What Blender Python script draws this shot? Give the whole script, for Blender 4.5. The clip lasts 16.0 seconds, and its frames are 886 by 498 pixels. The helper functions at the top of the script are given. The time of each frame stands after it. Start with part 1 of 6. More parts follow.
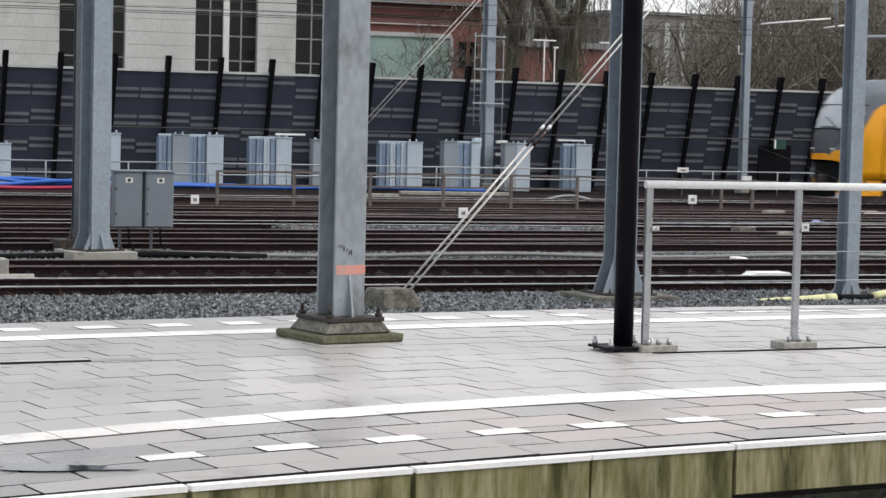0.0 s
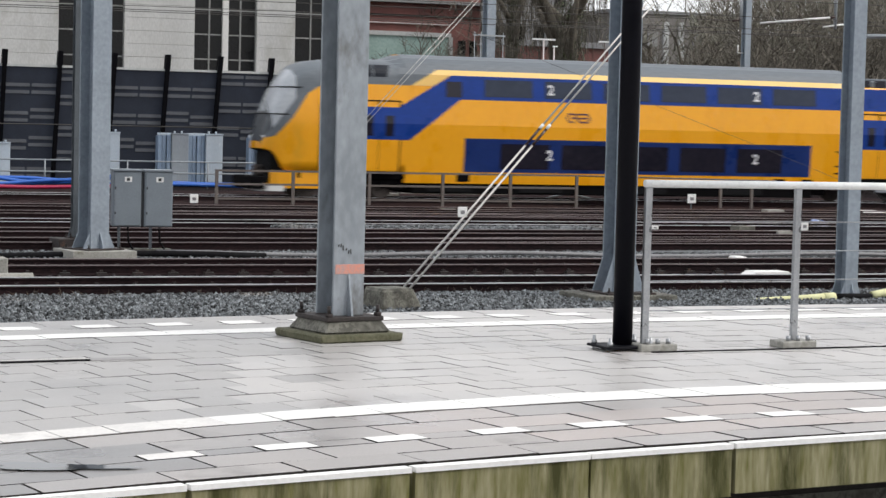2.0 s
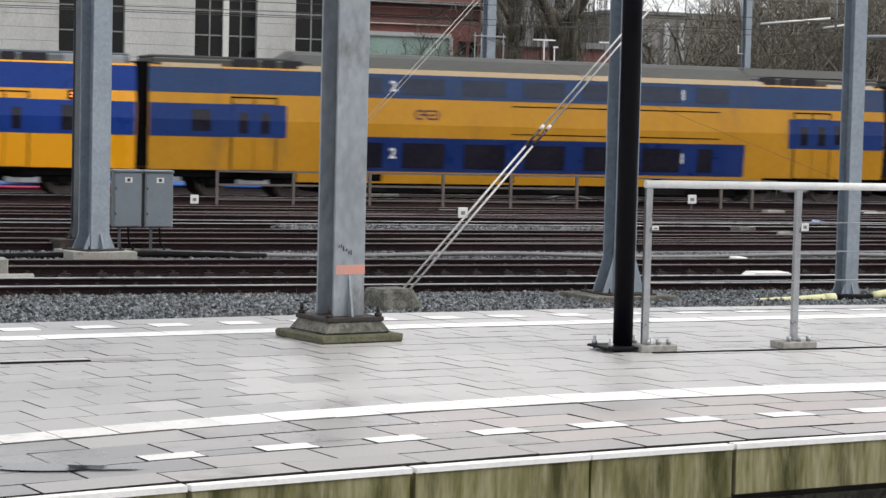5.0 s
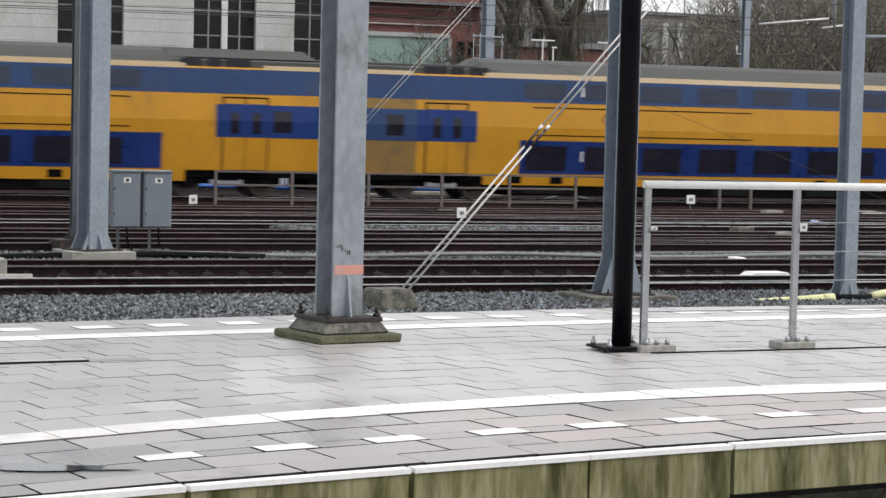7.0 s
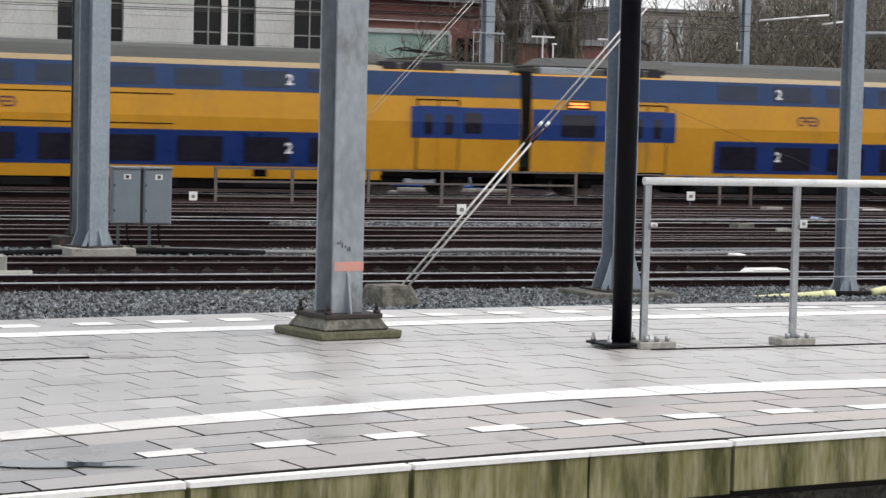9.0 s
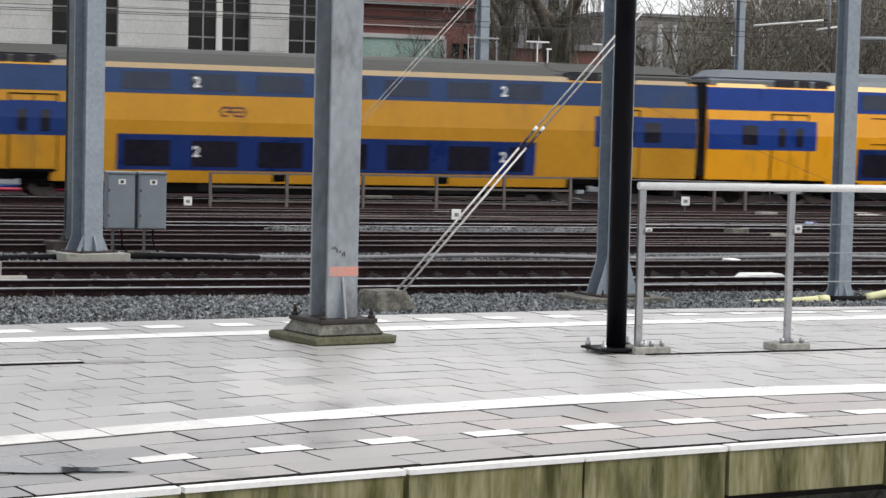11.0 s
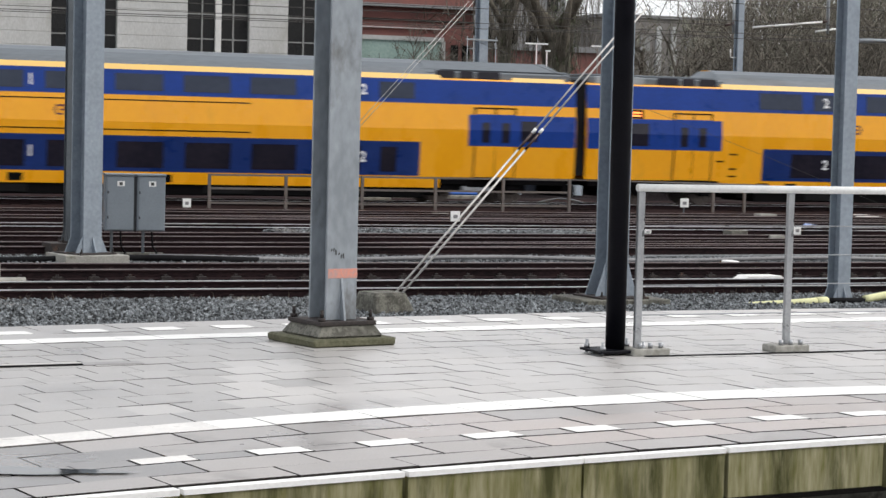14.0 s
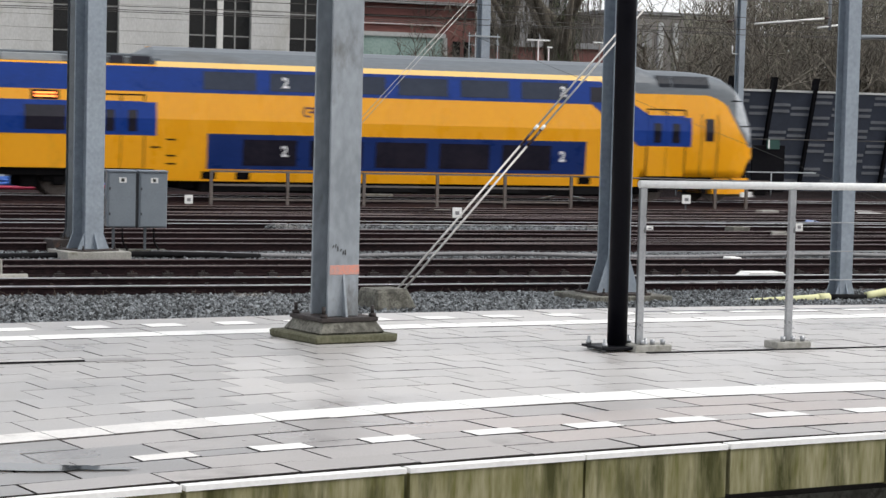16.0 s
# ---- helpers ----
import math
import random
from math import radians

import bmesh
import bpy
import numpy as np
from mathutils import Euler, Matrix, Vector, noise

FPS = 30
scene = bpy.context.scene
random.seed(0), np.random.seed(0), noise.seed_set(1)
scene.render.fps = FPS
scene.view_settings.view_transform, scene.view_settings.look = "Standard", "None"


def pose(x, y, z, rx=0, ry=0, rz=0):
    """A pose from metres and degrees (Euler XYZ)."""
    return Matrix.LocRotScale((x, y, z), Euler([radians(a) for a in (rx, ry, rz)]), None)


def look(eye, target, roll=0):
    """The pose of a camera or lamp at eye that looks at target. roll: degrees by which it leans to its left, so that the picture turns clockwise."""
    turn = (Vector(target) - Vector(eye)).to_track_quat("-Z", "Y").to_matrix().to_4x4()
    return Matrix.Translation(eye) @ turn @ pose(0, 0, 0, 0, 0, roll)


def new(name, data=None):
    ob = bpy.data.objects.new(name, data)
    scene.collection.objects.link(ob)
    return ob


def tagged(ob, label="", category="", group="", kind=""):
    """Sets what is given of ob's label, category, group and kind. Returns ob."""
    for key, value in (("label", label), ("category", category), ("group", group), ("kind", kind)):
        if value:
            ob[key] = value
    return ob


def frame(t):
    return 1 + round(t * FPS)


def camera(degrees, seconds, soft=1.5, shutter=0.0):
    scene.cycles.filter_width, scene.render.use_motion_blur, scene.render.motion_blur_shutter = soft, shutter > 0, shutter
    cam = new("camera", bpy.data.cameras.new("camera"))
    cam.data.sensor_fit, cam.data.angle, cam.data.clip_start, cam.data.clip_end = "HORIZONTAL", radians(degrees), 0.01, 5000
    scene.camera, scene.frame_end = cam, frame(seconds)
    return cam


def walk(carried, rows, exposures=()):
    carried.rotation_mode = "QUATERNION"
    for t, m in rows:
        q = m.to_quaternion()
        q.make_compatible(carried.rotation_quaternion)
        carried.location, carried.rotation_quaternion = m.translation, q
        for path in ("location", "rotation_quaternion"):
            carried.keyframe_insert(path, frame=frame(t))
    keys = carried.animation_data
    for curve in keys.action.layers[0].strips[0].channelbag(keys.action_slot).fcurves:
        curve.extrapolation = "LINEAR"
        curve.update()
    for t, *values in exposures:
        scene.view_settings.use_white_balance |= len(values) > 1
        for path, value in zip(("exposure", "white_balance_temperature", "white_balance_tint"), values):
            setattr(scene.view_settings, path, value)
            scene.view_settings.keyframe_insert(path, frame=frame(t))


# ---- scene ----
# ---- camera ----
F_PX, EYE = 3700.0, (0.0, 0.0, 1.49)
cam = camera(2 * math.degrees(math.atan(784 / F_PX)), 16.0, soft=1.5, shutter=0.5)
TILT = math.atan(221 / F_PX)


def aim(dx, dy):
    """Pose of the hand-held camera whose picture has slipped by dx, dy."""
    yaw, tilt = -dx / F_PX, TILT - dy / F_PX
    d = 100.0
    return look(EYE, (d * math.sin(yaw), d * math.cos(yaw), EYE[2] - d * math.tan(tilt)), 1.4)


SWAY = [(0, 0, 0), (0.5, 0, -1.5), (1, 0.2, 0), (1.5, -1.5, 1.5), (2, -1.4, -1.5), (2.5, -0.2, 0), (3, -1.5, 0), (3.5, -0.2, -2.2),
        (4, -0.9, 1.0), (4.2, -0.5, 0.5), (5.2, -0.8, -0.5), (6.3, -1.2, -1.5), (6.5, -1.7, -1.5), (7, -3.05, 0), (7.5, -3.2, -4.6), (8, -4.7, 3.1),
        (8.5, -9.2, 3.1), (9, -3.2, -6), (9.2, -3.0, -4), (10.2, -8, 1), (11.3, -13.5, 4), (11.5, -14, 4.4), (12, -9.2, -1.6), (12.5, -10.7, 4.6),
        (13, -12.4, 1.5), (13.5, -9.2, 0), (14, -14, 6.4), (14.5, -10.9, 0), (15, -10.4, 1.5), (15.5, -12.2, 4.4), (16, -10.9, 0)]
walk(cam, [(t, aim(dx, dy)) for t, dx, dy in SWAY], exposures=[(0, 0.18), (16, 0.18)])

# ---- sky and light: a bright overcast day ----
world = bpy.data.worlds.new("overcast_sky")
scene.world = world
world.use_nodes = True
wn, wl = world.node_tree.nodes, world.node_tree.links
sky = wn.new("ShaderNodeTexSky")
sky.sky_type, sky.sun_disc = "NISHITA", False
sky.sun_elevation, sky.sun_rotation = radians(43), radians(99)
sky.air_density, sky.dust_density = 1.0, 4.0
cloud = wn.new("ShaderNodeMixRGB")
cloud.inputs[0].default_value = 0.8
cloud.inputs[2].default_value = (11.0, 11.2, 11.6, 1)
wl.new(sky.outputs[0], cloud.inputs[1])
wl.new(cloud.outputs[0], wn["Background"].inputs[0])
wn["Background"].inputs[1].default_value = 0.1
sun = new("sun", bpy.data.lights.new("sun", "SUN"))
sun.data.energy, sun.data.angle, sun.data.color = 1.5, radians(35), (1, 0.97, 0.92)
sun.matrix_world = look((75, -12, 72), (0, 0, 0))


# ---- materials ----
def mat(name, c1, c2=None, rough=0.6, metal=0.0, scale=6.0, fine=60.0, bump=0.15, stain=None, stain_scale=1.2, stain_at=0.58,
        stretch=(1, 1, 1), spec=0.5, vary=0.0, rough_var=0.12, depth=0.01, island=0.0, sharp=0.12, placed=False):
    """A procedural surface: broad variation between c1 and c2, fine grain, stains of a third colour, fine relief."""
    m = bpy.data.materials.new(name)
    m.use_nodes = True
    n, l = m.node_tree.nodes, m.node_tree.links
    b = n["Principled BSDF"]
    b.inputs["Metallic"].default_value = metal
    b.inputs["Specular IOR Level"].default_value = spec
    co = n.new("ShaderNodeTexCoord")
    mp = n.new("ShaderNodeMapping")
    mp.inputs["Scale"].default_value = stretch
    l.new(n.new("ShaderNodeNewGeometry").outputs["Position"] if placed else co.outputs["Object"], mp.inputs[0])
    c2 = c2 or tuple(v * 0.8 for v in c1)
    big = n.new("ShaderNodeTexNoise")
    big.inputs["Scale"].default_value, big.inputs["Detail"].default_value = scale, 6
    l.new(mp.outputs[0], big.inputs["Vector"])
    sm = n.new("ShaderNodeTexNoise")
    sm.inputs["Scale"].default_value, sm.inputs["Detail"].default_value = fine, 3
    l.new(mp.outputs[0], sm.inputs["Vector"])
    add = n.new("ShaderNodeMath")
    add.operation = "MULTIPLY_ADD"
    add.inputs[1].default_value = 0.5
    l.new(sm.outputs[0], add.inputs[0])
    half = n.new("ShaderNodeMath")
    half.operation = "MULTIPLY"
    half.inputs[1].default_value = 0.5
    l.new(big.outputs[0], half.inputs[0])
    l.new(half.outputs[0], add.inputs[2])
    ramp = n.new("ShaderNodeValToRGB")
    ramp.color_ramp.elements[0].position, ramp.color_ramp.elements[1].position = 0.5 - sharp, 0.5 + sharp
    ramp.color_ramp.elements[0].color, ramp.color_ramp.elements[1].color = (*c2, 1), (*c1, 1)
    l.new(add.outputs[0], ramp.inputs[0])
    out = ramp.outputs[0]
    if stain:
        st = n.new("ShaderNodeTexNoise")
        st.inputs["Scale"].default_value, st.inputs["Detail"].default_value, st.inputs["Roughness"].default_value = stain_scale, 8, 0.65
        l.new(mp.outputs[0], st.inputs["Vector"])
        sr = n.new("ShaderNodeValToRGB")
        sr.color_ramp.elements[0].position, sr.color_ramp.elements[1].position = stain_at, min(0.99, stain_at + 0.14)
        l.new(st.outputs[0], sr.inputs[0])
        mx = n.new("ShaderNodeMixRGB")
        mx.inputs[2].default_value = (*stain, 1)
        l.new(sr.outputs[0], mx.inputs[0])
        l.new(out, mx.inputs[1])
        out = mx.outputs[0]
    if vary:
        info = n.new("ShaderNodeObjectInfo")
        hsv = n.new("ShaderNodeHueSaturation")
        mr = n.new("ShaderNodeMapRange")
        mr.inputs[3].default_value, mr.inputs[4].default_value = 1 - vary, 1 + vary
        l.new(info.outputs["Random"], mr.inputs[0])
        l.new(mr.outputs[0], hsv.inputs["Value"])
        l.new(out, hsv.inputs["Color"])
        out = hsv.outputs[0]
    if island:
        geo = n.new("ShaderNodeNewGeometry")
        ih = n.new("ShaderNodeHueSaturation")
        im = n.new("ShaderNodeMapRange")
        im.inputs[3].default_value, im.inputs[4].default_value = 1 - island, 1 + island
        l.new(geo.outputs["Random Per Island"], im.inputs[0])
        l.new(im.outputs[0], ih.inputs["Value"])
        l.new(out, ih.inputs["Color"])
        out = ih.outputs[0]
    l.new(out, b.inputs["Base Color"])
    rr = n.new("ShaderNodeMapRange")
    rr.inputs[1].default_value, rr.inputs[2].default_value = 0.3, 0.7
    rr.inputs[3].default_value, rr.inputs[4].default_value = max(0.02, rough - rough_var), min(1, rough + rough_var)
    l.new(big.outputs[0], rr.inputs[0])
    l.new(rr.outputs[0], b.inputs["Roughness"])
    if bump:
        bp = n.new("ShaderNodeBump")
        bp.inputs["Strength"].default_value, bp.inputs["Distance"].default_value = bump, depth
        l.new(sm.outputs[0], bp.inputs["Height"])
        l.new(bp.outputs[0], b.inputs["Normal"])
    return m


def glow(name, c, strength):
    m = bpy.data.materials.new(name)
    m.use_nodes = True
    b = m.node_tree.nodes["Principled BSDF"]
    b.inputs["Base Color"].default_value = (*c, 1)
    b.inputs["Emission Color"].default_value, b.inputs["Emission Strength"].default_value = (*c, 1), strength
    return m


M_PAVE = mat("wet_concrete_paving", (0.49, 0.470, 0.452), (0.385, 0.367, 0.353), 0.42, spec=1.0, sharp=0.14, placed=True, scale=0.8, fine=90, bump=0.08, stain=(0.25, 0.235, 0.222),
             stain_scale=1.4, stain_at=0.60, vary=0.05, rough_var=0.2)
M_PAVE_EDGE = mat("grey_edge_paving", (0.395, 0.368, 0.352), (0.295, 0.275, 0.263), 0.42, spec=0.9, sharp=0.14, placed=True, scale=0.8, fine=90, bump=0.08, stain=(0.2, 0.185, 0.175),
                  stain_scale=1.4, stain_at=0.58, vary=0.07, rough_var=0.2)
# Damp tone, with the weaker sky sheen also put into the base colour.
M_PAVE_DIM_WET = mat("damp_dim_paving", (0.265, 0.255, 0.25), (0.185, 0.177, 0.173), 0.40, spec=0.95, sharp=0.12, placed=True, scale=0.8, fine=90, bump=0.08, stain=(0.14, 0.13, 0.13),
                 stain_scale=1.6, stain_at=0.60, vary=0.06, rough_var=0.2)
M_PAVE_RED = mat("reddish_concrete_paving", (0.44, 0.39, 0.365), (0.335, 0.297, 0.278), 0.42, spec=1.0, sharp=0.12, placed=True, scale=0.8, fine=90, bump=0.08, stain=(0.22, 0.19, 0.18),
                 stain_scale=1.6, stain_at=0.62, vary=0.06, rough_var=0.2)
M_JOINT = mat("dark_joint", (0.04, 0.037, 0.034), (0.022, 0.02, 0.019), 0.9, fine=120, spec=0.1)
M_JOINT_MID = mat("grey_joint", (0.15, 0.142, 0.135), (0.09, 0.085, 0.08), 0.9, fine=120, spec=0.1)
# Half-dry tone, likewise darkened for the weaker sky sheen.
M_PAVE_DIM_DAMP = mat("half_dry_dim_paving", (0.385, 0.370, 0.358), (0.285, 0.273, 0.264), 0.40, spec=1.0, sharp=0.14, placed=True, scale=0.8, fine=90, bump=0.08, stain=(0.2, 0.19, 0.182),
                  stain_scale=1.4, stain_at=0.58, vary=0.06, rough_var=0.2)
M_WHITE = mat("white_marking", (0.88, 0.87, 0.84), (0.72, 0.71, 0.68), 0.55, placed=True, scale=4, fine=50, stain=(0.55, 0.53, 0.5), stain_scale=5, stain_at=0.68)
M_WHITE_DIRTY = mat("grimy_white_marking", (0.74, 0.72, 0.69), (0.6, 0.58, 0.555), 0.55, placed=True, scale=5, fine=50, stain=(0.36, 0.34, 0.32), stain_scale=6, stain_at=0.6)
M_NOSE = mat("worn_white_nosing", (0.9, 0.89, 0.87), (0.8, 0.79, 0.77), 0.55, placed=True, scale=7, fine=50, stain=(0.42, 0.40, 0.36), stain_scale=6, stain_at=0.69)
M_EDGE = mat("mossy_concrete", (0.33, 0.305, 0.185), (0.125, 0.118, 0.03), 0.85, sharp=0.15, scale=11.0, fine=36, bump=0.3, stain=(0.042, 0.042, 0.005), stain_scale=4.0,
             stain_at=0.47, stretch=(1, 1, 0.16))
M_CONC = mat("weathered_concrete", (0.36, 0.35, 0.32), (0.22, 0.215, 0.19), 0.85, scale=4, fine=40, bump=0.3, stain=(0.12, 0.115, 0.08), stain_scale=3)
M_PLINTH = mat("grimy_foundation", (0.17, 0.165, 0.14), (0.065, 0.062, 0.05), 0.9, sharp=0.07, scale=7, fine=40, bump=0.4, stain=(0.035, 0.033, 0.026), stain_scale=5, stain_at=0.52)
M_CONC_MOSS = mat("mossy_foundation", (0.125, 0.12, 0.078), (0.06, 0.06, 0.028), 0.9, scale=5, fine=40, bump=0.4, stain=(0.05, 0.045, 0.03), stain_scale=4)
M_GALV = mat("galvanised_steel", (0.30, 0.345, 0.395), (0.225, 0.26, 0.30), 0.55, 0.25, scale=2.5, fine=14, bump=0.04, stain=(0.36, 0.40, 0.44), stain_scale=9, stain_at=0.62)
M_GALV_WORN = mat("stained_galvanised_steel", (0.31, 0.34, 0.37), (0.215, 0.238, 0.26), 0.55, 0.25, scale=3, fine=18, bump=0.08, stain=(0.12, 0.118, 0.112), stain_scale=2.6, stain_at=0.54,
                  stretch=(1, 1, 0.5))
M_GALV_DK = mat("dull_galvanised_steel", (0.11, 0.125, 0.14), (0.07, 0.08, 0.09), 0.6, 0.2, scale=4, fine=30, bump=0.1)
M_BLACK = mat("black_paint", (0.005, 0.005, 0.008), (0.003, 0.003, 0.005), 0.5, spec=0.1, scale=6, fine=60, bump=0.03)
M_DARKSTEEL = mat("dark_rusty_steel", (0.055, 0.044, 0.041), (0.02, 0.0165, 0.016), 0.7, 0.3, scale=8, fine=60, bump=0.25, stain=(0.10, 0.05, 0.03), stain_scale=6)
M_STAINLESS = mat("brushed_steel", (0.40, 0.41, 0.425), (0.30, 0.31, 0.32), 0.35, 0.7, scale=8, fine=80, bump=0.03)
M_RAILTOP = mat("white_handrail", (0.82, 0.82, 0.80), (0.7, 0.7, 0.69), 0.35, scale=5, fine=50, bump=0.02)
M_ORANGE = mat("orange_spray", (0.72, 0.24, 0.15), (0.36, 0.28, 0.27), 0.7, scale=14, fine=50, sharp=0.2)
M_RAIL = mat("rusty_rail", (0.030, 0.0165, 0.0175), (0.0085, 0.0060, 0.0066), 0.8, 0.0, spec=0.1, scale=1.2, fine=40, bump=0.2, stretch=(0.3, 1, 1))
M_RAILHEAD = mat("worn_rail_head", (0.68, 0.68, 0.69), (0.50, 0.50, 0.52), 0.35, 0.45, scale=3, fine=40, bump=0.02)
M_RAILHEAD_DK = mat("rusted_rail_head", (0.33, 0.275, 0.27), (0.12, 0.095, 0.097), 0.45, 0.4, scale=0.5, fine=40, bump=0.1, sharp=0.2)
M_SLEEPER = mat("dark_timber_sleeper", (0.022, 0.0155, 0.0152), (0.006, 0.005, 0.0053), 0.9, spec=0.05, scale=5, fine=40, bump=0.4)
M_BALLAST = mat("ballast_bed", (0.024, 0.018, 0.0188), (0.0058, 0.0047, 0.0052), 0.95, spec=0.05, scale=2.2, fine=22, bump=0.9, stain=(0.052, 0.039, 0.037), stain_scale=0.35,
                stain_at=0.54, depth=0.05)
M_STONE = mat("grey_ballast_stone", (0.19, 0.204, 0.212), (0.030, 0.033, 0.036), 0.8, island=0.98, scale=9, fine=40, bump=0.3, stain=(0.15, 0.125, 0.10), stain_scale=0.5, stain_at=0.60)
M_STONE_DK = mat("dark_ballast_stone", (0.10, 0.095, 0.10), (0.035, 0.033, 0.035), 0.9, spec=0.05, island=0.8, scale=9, fine=40, bump=0.3)
M_DUCT = mat("grey_cable_duct", (0.27, 0.265, 0.27), (0.15, 0.148, 0.152), 0.6, scale=1.2, fine=40, bump=0.15)
M_CAB = mat("grey_cabinet_paint", (0.205, 0.235, 0.265), (0.175, 0.20, 0.226), 0.5, scale=3, fine=40, bump=0.03)
M_CAB_DK = mat("dark_gap", (0.03, 0.033, 0.037), None, 0.7)
M_LABEL = mat("white_plate", (0.8, 0.8, 0.78), (0.7, 0.7, 0.69), 0.5, scale=8)
M_INK = mat("black_ink", (0.03, 0.03, 0.03), None, 0.6)
M_FENCE = mat("brown_grey_fence_steel", (0.17, 0.145, 0.13), (0.10, 0.085, 0.08), 0.7, 0.2, scale=4, fine=40)
M_FENCE_LT = mat("light_grey_railing", (0.36, 0.39, 0.41), (0.28, 0.30, 0.32), 0.55, 0.2, scale=4, fine=40)
M_TRAFO = mat("pale_blue_grey_sheet", (0.47, 0.535, 0.60), (0.38, 0.445, 0.51), 0.5, 0.1, scale=2.5, fine=30, bump=0.05, stain=(0.6, 0.66, 0.70), stain_scale=3.5, stain_at=0.62, stretch=(1, 1, 0.3))
M_TRAFO_GREY = mat("dull_grey_sheet", (0.30, 0.335, 0.37), (0.235, 0.265, 0.295), 0.55, 0.1, scale=2.5, fine=30, bump=0.05, stain=(0.5, 0.55, 0.58), stain_scale=4, stain_at=0.64, stretch=(1, 1, 0.3))
M_TRAFO_FIN = mat("blue_radiator_fin", (0.235, 0.31, 0.415), (0.165, 0.225, 0.31), 0.5, 0.1, scale=3, fine=30, stain=(0.42, 0.5, 0.57), stain_scale=5, stain_at=0.6, stretch=(1, 1, 0.2))
M_BAR_DK = mat("dark_acoustic_panel", (0.049, 0.057, 0.078), (0.036, 0.042, 0.058), 0.8, spec=0.2, scale=2, fine=30, bump=0.2)
M_BAR_LT = mat("grey_acoustic_strip", (0.128, 0.134, 0.15), (0.092, 0.098, 0.11), 0.8, spec=0.2, scale=2, fine=30, bump=0.2)
M_BAR_POST = mat("black_barrier_post", (0.005, 0.005, 0.007), None, 0.8, spec=0.1)
M_BAR_CAP = mat("pale_barrier_cap", (0.5, 0.51, 0.5), (0.4, 0.41, 0.4), 0.6)
M_PIPE_BLUE = mat("blue_cable_duct", (0.015, 0.12, 0.50), (0.01, 0.08, 0.36), 0.5)
M_PIPE_RED = mat("magenta_cable_duct", (0.40, 0.015, 0.07), (0.3, 0.01, 0.05), 0.5)
M_HOSE = mat("pale_yellow_hose", (0.74, 0.73, 0.42), (0.62, 0.61, 0.33), 0.6, scale=6)
M_STONEWALL = mat("cream_stone", (0.57, 0.567, 0.55), (0.45, 0.447, 0.433), 0.8, scale=0.6, fine=14, bump=0.1, stain=(0.38, 0.37, 0.34), stain_scale=0.5, stain_at=0.58, placed=True, stretch=(1, 1, 0.5))
M_STONEJOINT = mat("stone_joint", (0.30, 0.29, 0.27), None, 0.9)
M_GLASS_DK = mat("dark_window_glass", (0.010, 0.010, 0.010), (0.005, 0.005, 0.005), 0.10, scale=1.2, fine=9, bump=0.05, rough_var=0.05, spec=0.22)
M_FRAME = mat("grey_window_frame", (0.28, 0.28, 0.27), (0.2, 0.2, 0.19), 0.6)
M_FRAME_W = mat("white_mullion", (0.7, 0.69, 0.66), (0.6, 0.59, 0.57), 0.6)
M_BRICK = mat("red_brick_far", (0.25, 0.103, 0.088), (0.165, 0.07, 0.062), 0.85, scale=1.2, fine=30, bump=0.2, stain=(0.17, 0.11, 0.098), stain_scale=0.5)
M_COPPER = mat("green_cladding", (0.35, 0.47, 0.43), (0.25, 0.36, 0.32), 0.7, scale=0.8, fine=10, stain=(0.43, 0.48, 0.45), stain_scale=0.7)
M_FARWALL = mat("far_grey_facade", (0.29, 0.29, 0.295), (0.21, 0.21, 0.215), 0.8, scale=0.5, fine=6)
M_FLATS = mat("far_brown_grey_facade", (0.22, 0.205, 0.19), (0.16, 0.15, 0.14), 0.8, scale=0.5, fine=6)
M_POLE = mat("pale_pink_white_paint", (0.66, 0.60, 0.59), (0.5, 0.45, 0.45), 0.6, scale=3, fine=20)
M_FARBRICK = mat("far_brown_facade", (0.25, 0.15, 0.13), (0.19, 0.12, 0.11), 0.85, scale=0.5, fine=6)
M_BARK = mat("grey_brown_bark", (0.17, 0.15, 0.122), (0.085, 0.075, 0.06), 0.95, spec=0.1, scale=3, fine=16, bump=0.5)
M_TWIG = mat("brown_twigs", (0.18, 0.162, 0.135), (0.095, 0.086, 0.072), 0.95, spec=0.1, scale=0.6, fine=5, bump=0, island=0.4)
M_HAZE = mat("olive_brown_twigs", (0.20, 0.198, 0.158), (0.12, 0.118, 0.094), 0.95, spec=0.1, scale=0.3, fine=3, bump=0, island=0.45)
M_IVY = mat("ivy_leaves", (0.07, 0.085, 0.04), (0.035, 0.045, 0.02), 0.8, island=0.5, scale=1, fine=10)
M_LITTER = mat("blue_plastic_scrap", (0.05, 0.13, 0.42), (0.5, 0.55, 0.62), 0.5, scale=5, sharp=0.05)
M_BALLAST_RUST = mat("rust_brown_ballast", (0.048, 0.030, 0.029), (0.010, 0.0070, 0.0074), 0.95, spec=0.05, scale=1.6, fine=20, bump=0.9, depth=0.05, stretch=(0.35, 1, 1))
M_WIRE = mat("overhead_wire", (0.06, 0.055, 0.05), None, 0.6, 0.3)
M_GUY = mat("galvanised_guy_wire", (0.66, 0.64, 0.61), (0.5, 0.48, 0.46), 0.45, 0.2)
M_INSUL = mat("brown_insulator", (0.05, 0.025, 0.02), None, 0.3)
M_WATER = mat("puddle_water", (0.03, 0.03, 0.028), (0.02, 0.02, 0.02), 0.06, scale=3, fine=20, bump=0.02, rough_var=0.03)
M_WEED = mat("dry_weed", (0.13, 0.10, 0.07), (0.08, 0.06, 0.045), 0.9)
